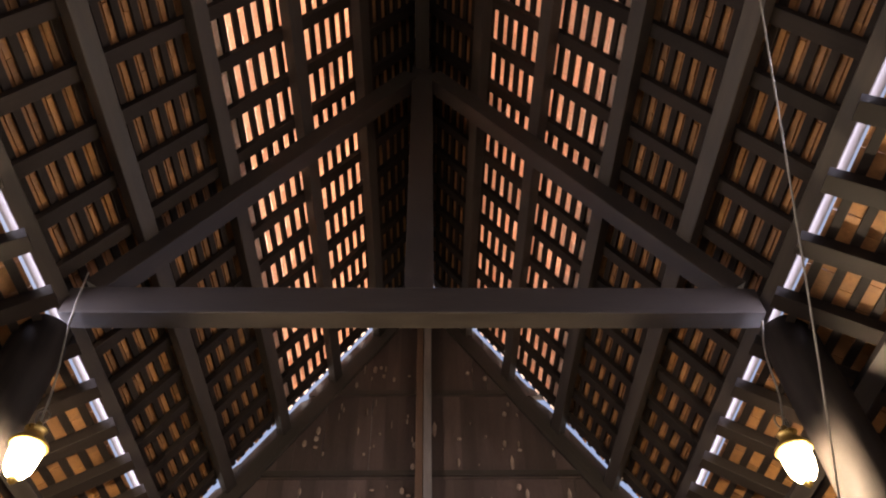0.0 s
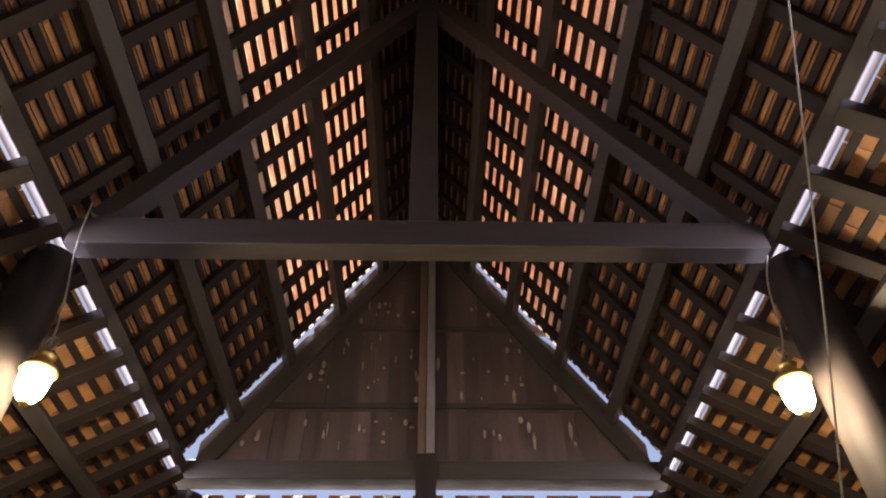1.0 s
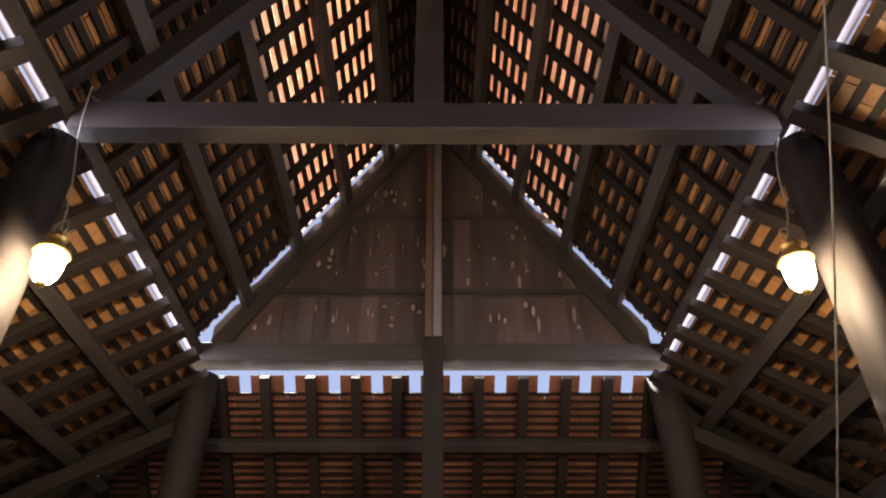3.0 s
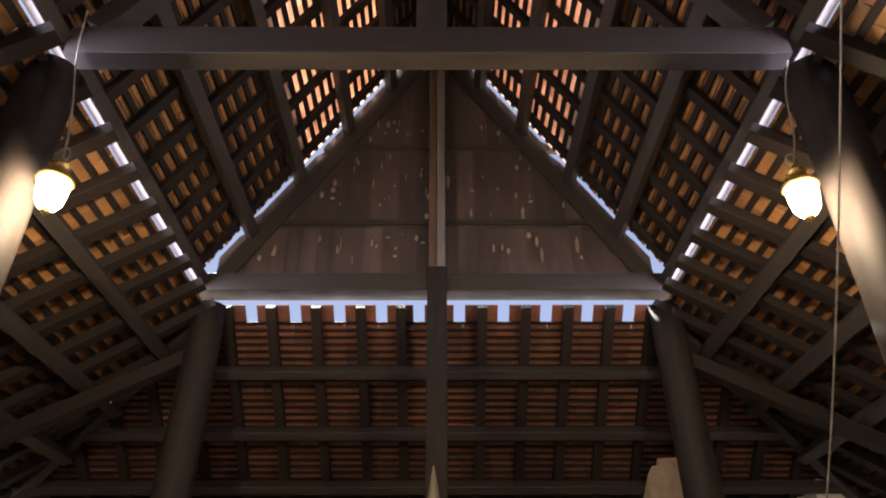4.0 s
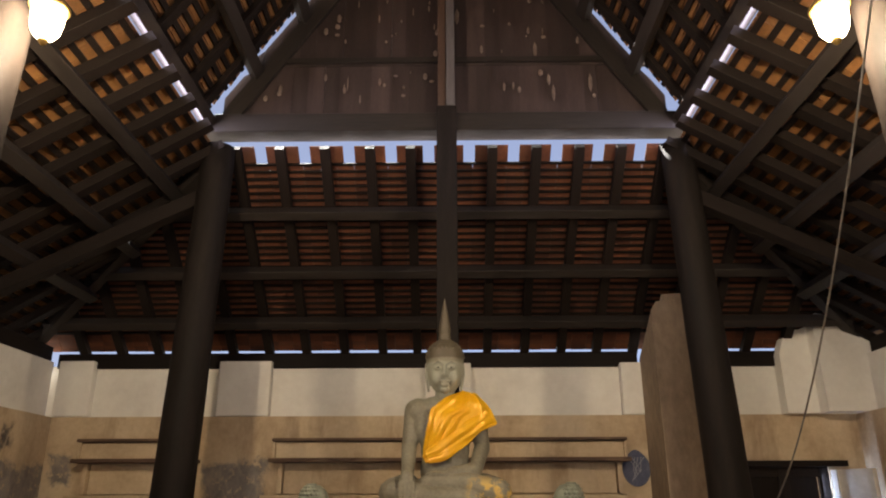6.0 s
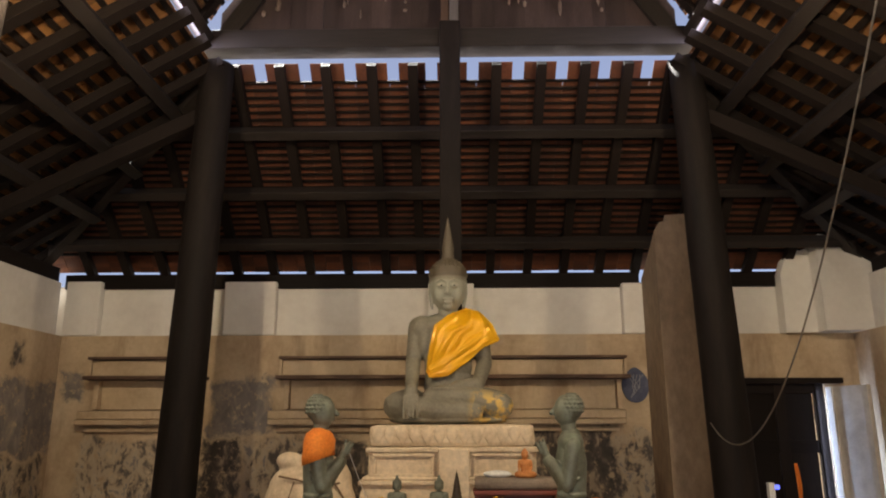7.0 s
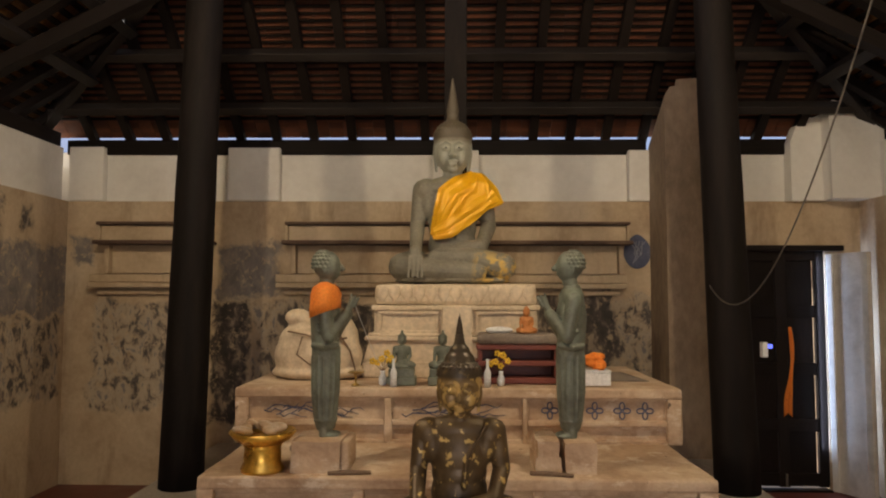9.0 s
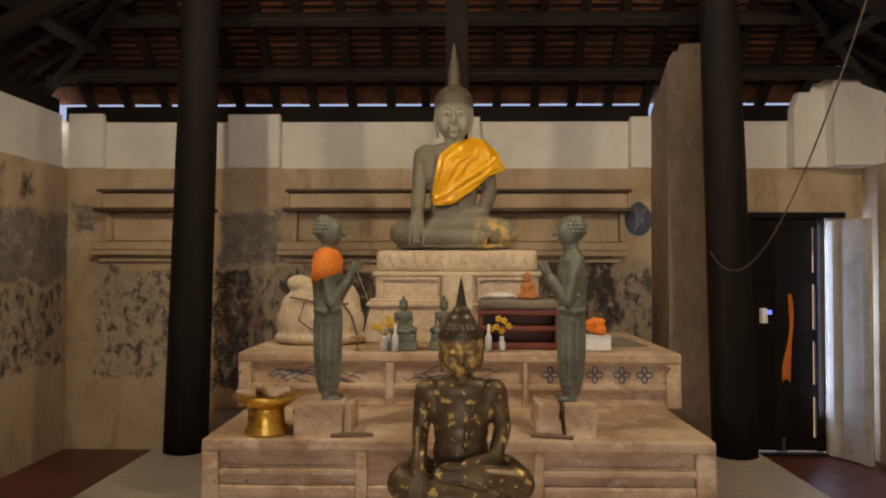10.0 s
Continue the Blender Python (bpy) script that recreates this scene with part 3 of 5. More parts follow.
def tile_sheet(name, tiles, parent, material=TILES):
    """Tiles as boxes in one mesh: centre, three half axes."""
    verts, faces = [], []
    for c, a, b, n in tiles:
        k = len(verts)
        verts += [tuple(c + i * a + j * b + l * n) for i in (-1, 1) for j in (-1, 1) for l in (-1, 1)]
        faces += [tuple(k + v for v in f) for f in ((0, 1, 3, 2), (4, 6, 7, 5), (0, 4, 5, 1), (2, 3, 7, 6), (0, 2, 6, 4), (1, 5, 7, 3))]
    mesh = bpy.data.meshes.new(name)
    mesh.from_pydata(verts, [], faces)
    mesh.materials.append(material)
    ob = new(name, mesh)
    ob.parent = parent
    return tagged(ob, "rows of flat terracotta tiles", kind="stuff")


def lay_tiles(roof, at, down, along, normal, courses, count, width, near, thin, seed):
    """Overlapping tiles from the point at; near(i, j) picks those that are pieces of their own."""
    r = random.Random(seed)
    rest, clear, singles = [], [], 0
    for i in range(courses):
        for j in range(count):
            c = at + down * (0.113 * (i + 0.62)) + along * (width * (j + 0.5 + 0.5 * (i % 2)) + r.uniform(-0.004, 0.004)) + normal * r.uniform(0, 0.006)
            tilt = 0.10 + r.uniform(-0.03, 0.03)
            dn = (down - normal * tilt).normalized()
            nn = (normal + down * tilt).normalized()
            a, b, n = dn * 0.085, along * (width * 0.498), nn * 0.006
            if singles < 290 and near(i, j):
                singles += 1
                ob = new("tile", thinm if thin(i, j) else tilem)
                ob.parent = roof
                ob.matrix_basis = Matrix.Translation(c) @ Matrix((dn, along, nn)).transposed().to_4x4() @ Matrix.Diagonal((0.17, width * 0.996, 0.012, 1))
            else:
                (clear if thin(i, j) else rest).append((c, a, b, n))
    tile_sheet("tiles", rest, roof)
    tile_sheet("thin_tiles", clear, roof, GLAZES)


for s, side in ((-1, "left"), (1, "right")):
    roof = root("roof_nave_" + side, "steep roof of terracotta tiles on dark battens and rafters", "roof", kind="structure")
    n = Vector((-s * RISE, 0, RUN))
    down = Vector((s * RUN, 0, RISE))
    for dx in (0.46, 0.86, 1.275, 1.665):
        c = slope_point(s, dx, 0.105, 0)
        bar("purlin", purlw, roof, c + Vector((0, FRONT, 0)), c + Vector((0, 5.72, 0)), 0.11, 0.09, n)
    c = slope_point(s, 2.02, 0.108, 0)
    bar("eave_purlin", purlw, roof, c + Vector((0, FRONT, 0)), c + Vector((0, 5.62, 0)), 0.10, 0.12, n)
    y = 0.86
    while y < 5.6:
        bar("rafter", raftw, roof, slope_point(s, 0.03, 0.175, y), slope_point(s, 2.06, 0.175, y), 0.085, 0.05, n)
        y += 0.34
    for i in range(33):
        c = slope_point(s, 0.0, 0.213, 0) + down * (0.113 * i + 0.06)
        bar("batten", battw, roof, c + Vector((0, FRONT, 0)), c + Vector((0, 5.44, 0)), 0.046, 0.024, n)
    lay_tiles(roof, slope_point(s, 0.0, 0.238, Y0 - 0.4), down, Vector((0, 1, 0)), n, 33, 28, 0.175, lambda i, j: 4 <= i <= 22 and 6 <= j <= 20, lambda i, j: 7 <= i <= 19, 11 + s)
    for a, b, y0, y1 in ((0.0, 0.42, FRONT, 5.44), (1.30, 2.06, FRONT, 5.44), (0.42, 1.30, FRONT, 0.45)):
        deck = prism([(XC + s * a, 8.03 - 1.5 * a), (XC + s * b, 8.03 - 1.5 * b), (XC + s * b, 8.08 - 1.5 * b), (XC + s * a, 8.08 - 1.5 * a)], y0, y1)
        part("covering", deck, DECK, roof)
ridge = root("ridge_beam", "dark timber ridge beam under the roof peak", "timber beam", at=(XC, 2.0, 7.5))
bar("beam", beamw, ridge, (0, -5.2, 0.02), (0, 3.9, 0.02), 0.12, 0.2)

# ---- aisle roofs ----
A_TOP, A_SLOPE, A_IN = 4.45, 0.60, 1.95
A_RUN = 1 / math.hypot(1, A_SLOPE)
for s, side in ((-1, "left"), (1, "right")):
    roof = root("roof_aisle_" + side, "lower side roof of terracotta tiles on dark rafters", "roof", kind="structure")
    down = Vector((s * A_RUN, 0, -A_SLOPE * A_RUN))
    n = Vector((s * A_SLOPE * A_RUN, 0, A_RUN))
    at = lambda dx, d, y: Vector((XC + s * dx, y, A_TOP - A_SLOPE * (dx - A_IN))) + n * d
    y = 3.17 - 0.375 * 6
    while y < 7.0:
        hip = max(0.0, (y - 5.5) * 1.39)
        bar("rafter", raftw, roof, at(A_IN - 0.06 + hip, -0.045, y), at(4.22, -0.045, y), 0.10, 0.08, n)
        y += 0.375
    for dx in (2.38, 2.92, 3.45):
        end = 5.5 + (dx - A_IN) * 0.72
        c = at(dx, -0.13, 0)
        bar("purlin", purlw, roof, c + Vector((0, FRONT, 0)), c + Vector((0, end, 0)), 0.10, 0.10, n)
    for i in range(23):
        c = at(A_IN + 0.05, 0.012, 0) + down * (0.113 * i)
        end = 5.5 + 0.113 * i * A_RUN * 0.72 + 0.04
        bar("batten", battw, roof, c + Vector((0, FRONT, 0)), c + Vector((0, end, 0)), 0.045, 0.024, n)
    r, rest, singles = random.Random(31 + s), [], 0
    for i in range(23):
        end = 5.55 + 0.113 * i * A_RUN * 0.72
        j = 0
        while 0.9 + 0.175 * j < end:
            c = at(A_IN + 0.035, 0.04, 0.9 + 0.175 * (j + 0.5 * (i % 2))) + down * (0.113 * i + 0.06) + n * r.uniform(0, 0.006)
            tilt = 0.10 + r.uniform(-0.03, 0.03)
            dn, nn = (down - n * tilt).normalized(), (n + down * tilt).normalized()
            if 1 <= i <= 14 and 8 <= j < 26 and singles < 290:
                singles += 1
                ob = new("tile", tilem)
                ob.parent = roof
                ob.matrix_basis = Matrix.Translation(c) @ Matrix((dn, Vector((0, 1, 0)), nn)).transposed().to_4x4() @ Matrix.Diagonal((0.17, 0.17, 0.012, 1))
            else:
                rest.append((c, dn * 0.085, Vector((0, 0.085, 0)), nn * 0.006))
            j += 1
    tile_sheet("tiles", rest, roof)
    o, w = at(A_IN + 0.10, 0.075, 0), at(4.4, 0.075, 0)
    part("covering", prism([(o.x, o.z), (w.x, w.z), (w.x, w.z + 0.03), (o.x, o.z + 0.03)], FRONT, 5.5), DECK, roof)
    # the hip end of the covering
    bm = bmesh.new()
    for dz in (0.0, 0.03):
        v = [bm.verts.new(p) for p in ((o.x, 5.5, o.z + dz), (w.x, 5.5, w.z + dz), (w.x, 7.30, w.z + dz))]
        bm.faces.new(v)
    part("covering", bm, DECK, roof)
    hipbar = root("hip_rafter", "dark hip rafter between the side and end roofs", "rafter", "hip rafters", at=(XC + s * 1.95, 5.5, 4.40))
    bar("beam", beamw, hipbar, (0, 0, 0), (s * 2.2, 1.56, -1.32), 0.10, 0.14)
    tie = root("aisle_rafter", "dark principal rafter from the column head to the side wall", "rafter", "aisle rafters", at=(XC + s * 1.98, 5.5, 4.02))
    bar("beam", raftw, tie, (0, 0, 0), (s * 2.0, 0, -0.99), 0.12, 0.12)

# ---- end roof ----
roof = root("roof_end", "sloping end roof of terracotta tiles on dark rafters", "roof", kind="structure")
E_SLOPE = 0.835
E_RUN = 1 / math.hypot(1, E_SLOPE)
down, n = Vector((0, E_RUN, -E_SLOPE * E_RUN)), Vector((0, E_SLOPE * E_RUN, E_RUN))
at = lambda x, dy, d: Vector((x, 5.5 + dy, 4.53 - E_SLOPE * dy)) + n * d
for i, x in enumerate((-3.75, -3.37, -2.99, -2.61, -2.23, -1.86, -1.48, -1.09, -0.70, -0.35, 0.36, 0.74, 1.11, 1.47, 1.84, 2.22, 2.60, 2.98, 3.36, 3.74)):
    start = max(0.04, (abs(x - XC) - 1.95) * 0.72)
    bar("rafter", raftw, roof, at(x, start, -0.03), at(x, 1.9, -0.03), 0.085, 0.07, n)
for dy in (0.50, 0.98, 1.43):
    half = 1.95 + dy * 1.39
    bar("purlin", purlw, roof, at(XC - half, dy, -0.12), at(XC + half, dy, -0.12), 0.085, 0.10, n)
COURSE = 0.071
for i in range(4, 31):
    half = 1.95 + COURSE * i * E_RUN * 1.39
    bar("batten", battw, roof, at(XC - half, -0.04, 0.018) + down * COURSE * i, at(XC + half, -0.04, 0.018) + down * COURSE * i, 0.020, 0.022, n)
unit_end = unit_piece("end_tile", TILE_END, 0.06)
r, rest, singles = random.Random(77), [], 0
for i in range(4, 33):
    half = 2.0 + COURSE * i * E_RUN * 1.39
    count = int(2 * half / 0.15)
    for j in range(count):
        x = XC - half + 0.15 * (j + 0.5 + 0.5 * (i % 2))
        c = at(x, -0.02, 0.046) + down * (COURSE * i + (0.05 if i < 31 else 0.03)) + n * r.uniform(0, 0.005)
        tilt = 0.16 + r.uniform(-0.03, 0.03)
        dn, nn = (down - n * tilt).normalized(), (n + down * tilt).normalized()
        if abs(x - XC) < 1.75 and i < 15 and singles < 290:
            singles += 1
            ob = new("tile", unit_end)
            ob.parent = roof
            ob.matrix_basis = Matrix.Translation(c) @ Matrix((dn, Vector((1, 0, 0)), nn)).transposed().to_4x4() @ Matrix.Diagonal((0.11, 0.146, 0.012, 1))
        else:
            rest.append((c, dn * 0.055, Vector((0.073, 0, 0)), nn * 0.006))
# the top course is open in the middle of each bay
edges = [-2.0, -1.86, -1.48, -1.09, -0.70, -0.35, -0.04, 0.36, 0.74, 1.11, 1.47, 1.84, 1.98]
for a, b in zip(edges, edges[1:]):
    m = (a + b) / 2
    for x0, x1 in ((a, m - 0.05), (m + 0.05, b)):
        if x1 - x0 > 0.03:
            c = at((x0 + x1) / 2, -0.02, 0.046) + down * (COURSE * 2.15 + 0.05)
            rest.append((c, down * 0.105, Vector(((x1 - x0) / 2, 0, 0)), n * 0.006))
tile_sheet("tiles", rest, roof, TILES_END)
bm = bmesh.new()
for dz in (0.0, 0.03):
    p = [at(XC - 2.05, 0.26, 0.085), at(XC + 2.05, 0.26, 0.085), at(XC + 4.2, 1.81, 0.085), at(XC - 4.2, 1.81, 0.085)]
    bm.faces.new([bm.verts.new(q + Vector((0, 0, dz))) for q in p])
part("covering", bm, DECK, roof)


# ---- lanterns ----
def lantern(place, hook):
    x, y, z = place
    th = root("hanging_lantern", "lit glass lantern with a brass cap hung on wire", "lantern", "lanterns", at=place)
    g = part("globe", lathe(bmesh.new(), [(0.02, -0.098), (0.042, -0.090), (0.060, -0.06), (0.068, -0.01), (0.070, 0.04), (0.066, 0.055)]), GLOBE, th, "glowing frosted glass", True)
    g.visible_shadow = False
    part("cap", lathe(bmesh.new(), [(0.076, 0.050), (0.088, 0.056), (0.086, 0.064), (0.068, 0.086), (0.045, 0.105), (0.040, 0.135), (0.05, 0.145), (0.02, 0.16), (0.012, 0.185)]), BRASS, th, "brass cap", True)
    part("finial", lathe(bmesh.new(), [(0.004, -0.135), (0.018, -0.122), (0.022, -0.108), (0.012, -0.1)], steps=14), BRASS, th, "brass finial", True)
    h = Vector(hook) - Vector(place)
    pts = [Vector((0, 0, 0.185))]
    for k in range(1, 9):
        u = k / 8
        pts.append(Vector((0, 0, 0.185)).lerp(h, u) + Vector((0.012 * math.sin(7 * u), 0, 0.008 * math.cos(9 * u))))
    part("wire", tube(bmesh.new(), pts, 0.005, 6), IRON, th, "bent hanging wire")
    loop = [Vector((0.03 * math.cos(a), 0, 0.215 + 0.04 * math.sin(a))) for a in [i * 0.5 for i in range(13)]]
    part("loop", tube(bmesh.new(), loop, 0.004, 6), IRON, th)


lantern(LAMPS[0], (1.80, 2.60, 4.45))
lantern(LAMPS[1], (-1.93, 2.58, 4.80))


def worn(bm, cuts, depth=0.006):
    """Uneven, chipped masonry: a finer mesh, moved a little by noise."""
    bmesh.ops.subdivide_edges(bm, edges=bm.edges[:], cuts=cuts, use_grid_fill=True)
    bm.normal_update()
    for v in bm.verts:
        v.co += depth * (noise.noise_vector(v.co * 9.0) + 0.6 * noise.noise_vector(v.co * 27.0))
    return bm


# ---- the altar ----
altar = root("altar_plinth", "two-tiered tan plaster altar with framed panels and indigo motifs", "altar", at=(XC, 4.3, 0))
part("lower_tier", boxes((-1.13, 1.19, -0.905, 1.20, 0.0, 0.545)), STONE, altar)
part("ledge", worn(boxes((-1.165, 1.225, -0.95, 1.20, 0.545, 0.602), bevel=0.010), 12, 0.004), STONE, altar, smooth=True)
part("base_course", worn(boxes((-1.185, 1.245, -0.97, 1.20, 0.0, 0.12), bevel=0.010), 12, 0.004), STONE, altar, smooth=True)
part("upper_tier", boxes((-1.20, 1.27, -0.122, 1.20, 0.595, 0.856)), STONE, altar)
part("top_slab", worn(boxes((-1.235, 1.307, -0.16, 1.20, 0.856, 0.913), bevel=0.010), 12, 0.004), STONE, altar, smooth=True)


def masonry(name, x0, x1, y0, y1, z0, z1, wear=0.003):
    part(name, worn(boxes((x0, x1, y0, y1, z0, z1), bevel=min(0.008, (z1 - z0) / 5)), 5, wear), STONE, altar, smooth=True)


# piers and stepped mouldings that frame the sunk panels
LOWER_PIERS = ((-1.165, -1.085), (-0.445, -0.389), (0.387, 0.432), (1.135, 1.225))
for x0, x1 in LOWER_PIERS:
    masonry("pier", x0, x1, -0.946, -0.90, 0.12, 0.547)
for (_, x0), (x1, _) in zip(LOWER_PIERS, LOWER_PIERS[1:]):
    middle = x0 < 0 < x1
    masonry("cornice", x0, x1, -0.928, -0.90, 0.522, 0.548)
    if not middle:
        masonry("moulding", x0, x1, -0.940, -0.90, 0.430, 0.462)
        masonry("moulding", x0, x1, -0.922, -0.90, 0.462, 0.474)
    masonry("moulding", x0, x1, -0.942, -0.90, 0.330, 0.385)
    masonry("plinth_rail", x0, x1, -0.935, -0.90, 0.118, 0.185)
UPPER_PIERS = ((-1.235, -1.159), (-0.382, -0.337), (0.405, 0.435), (1.223, 1.307))
for x0, x1 in UPPER_PIERS:
    masonry("pier", x0, x1, -0.156, -0.118, 0.60, 0.858)
for (_, x0), (x1, _) in zip(UPPER_PIERS, UPPER_PIERS[1:]):
    masonry("cornice", x0, x1, -0.138, -0.118, 0.838, 0.858, 0.002)
    masonry("moulding", x0, x1, -0.152, -0.118, 0.700, 0.732, 0.002)
    masonry("moulding", x0, x1, -0.136, -0.118, 0.676, 0.700, 0.002)
    masonry("plinth_rail", x0, x1, -0.150, -0.118, 0.600, 0.622, 0.002)
    for xa, xb in ((x0, x0 + 0.014), (x1 - 0.014, x1)):
        masonry("panel_edge", xa, xb, -0.134, -0.118, 0.732, 0.838, 0.001)


def petal_motif(x, z, r):
    bm = bmesh.new()
    for k in range(4):
        a = math.pi / 2 * k
        ux, uz = math.cos(a), math.sin(a)
        pts = []
        for i in range(13):
            p = i / 12 * 2 * math.pi
            along, side = r * (0.55 - 0.45 * math.cos(p)), r * 0.30 * math.sin(p)
            pts.append((x + ux * along - uz * side, -0.124, z + uz * along + ux * side))
        tube(bm, pts, 0.0045, 5)
    part("flower_motif", bm, BLUE, altar, "indigo painted four-petal flower")


for x in (0.565, 0.82, 0.975, 1.105):
    petal_motif(x, 0.786, 0.047)
rng = random.Random(9)
for x0, x1 in ((-1.10, -0.42), (-0.30, 0.34)):
    for b in range(11):
        bm = bmesh.new()
        x, z = rng.uniform(x0, x1 - 0.2), rng.uniform(0.755, 0.80)
        pts = []
        for i in range(7):
            pts.append((x, -0.124, min(0.828, max(0.742, z))))
            x, z = x + rng.uniform(0.02, 0.045), z + rng.uniform(-0.02, 0.022)
        tube(bm, pts, [0.004, 0.003, 0.004, 0.0025, 0.003, 0.002, 0.002], 5)
        part("branch_motif", bm, BLUE, altar, "indigo painted branches")

# ---- pedestal of the great image ----
ped = root("statue_pedestal", "cream plaster lotus pedestal with panelled sides", "pedestal", at=(-0.03, 5.03, 0.915))
part("base", worn(boxes((-0.60, 0.60, -0.40, 0.42, 0.0, 0.10), bevel=0.010), 4, 0.004), CREAM, ped)
part("waist", prism([(-0.595, 0.10), (0.595, 0.10), (0.575, 0.17), (0.555, 0.235), (-0.555, 0.235), (-0.575, 0.17)], -0.375, 0.42), CREAM, ped)
for nm, size in (("lower_moulding", (-0.585, 0.585, -0.40, 0.42, 0.235, 0.262)), ("lower_moulding", (-0.565, 0.565, -0.385, 0.42, 0.262, 0.282)), ("body", (-0.53, 0.53, -0.34, 0.42, 0.28, 0.43)), ("upper_moulding", (-0.545, 0.545, -0.365, 0.42, 0.43, 0.462)), ("pilaster", (-0.085, 0.105, -0.405, -0.33, 0.02, 0.455))):
    part(nm, worn(boxes(size, bevel=0.008), 4, 0.003), CREAM, ped)
part("lotus_slab", worn(boxes((-0.525, 0.525, -0.35, 0.42, 0.462, 0.60), bevel=0.03), 5, 0.006), CREAM, ped, "cream plaster lotus slab")
for i in range(13):
    x = -0.475 + 0.079 * i
    for z, w, h in ((0.535, 0.044, 0.062),):
        bm = bmesh.new()
        bmesh.ops.create_uvsphere(bm, u_segments=10, v_segments=8, radius=1, matrix=Matrix.LocRotScale((x, -0.346, z), None, (w, 0.012, h)))
        for v in bm.verts:
            if v.co.z < z:
                v.co.x = x + (v.co.x - x) * (0.35 + 0.65 * (1 - (z - v.co.z) / h))
        part("lotus_petal", bm, CREAM, ped, smooth=True)
for x0, x1 in ((-0.50, -0.11), (0.13, 0.50)):
    part("panel_frame", boxes((x0, x1, -0.36, -0.335, 0.405, 0.425), (x0, x1, -0.36, -0.335, 0.28, 0.30), (x0, x0 + 0.02, -0.36, -0.335, 0.30, 0.405), (x1 - 0.02, x1, -0.36, -0.335, 0.30, 0.405), bevel=0.004), CREAM, ped)


# ---- statues ----
def ball(bm, c, r, turn=(0, 0, 0), sub=3):
    r = (r, r, r) if isinstance(r, (int, float)) else r
    bmesh.ops.create_icosphere(bm, subdivisions=sub, radius=1, matrix=Matrix.LocRotScale(c, Euler([radians(a) for a in turn]), r))


def limb(bm, pts, radii, steps=14):
    """A chain of rounded stretches."""
    for (p, r0), (q, r1) in zip(zip(pts, radii), zip(pts[1:], radii[1:])):
        p, q = Vector(p), Vector(q)
        k = [0, 0.25, 0.5, 0.75, 1]
        tube(bm, [p.lerp(q, u) for u in k], [r0 + (r1 - r0) * u for u in k], steps)
        ball(bm, p, r0, sub=2), ball(bm, q, r1, sub=2)


def fused(ob, voxel, smooth=6):
    m = ob.modifiers.new("fuse", "REMESH")
    m.mode, m.voxel_size, m.use_smooth_shade = "VOXEL", voxel, True
    k = ob.modifiers.new("soften", "SMOOTH")
    k.factor, k.iterations = 0.5, smooth


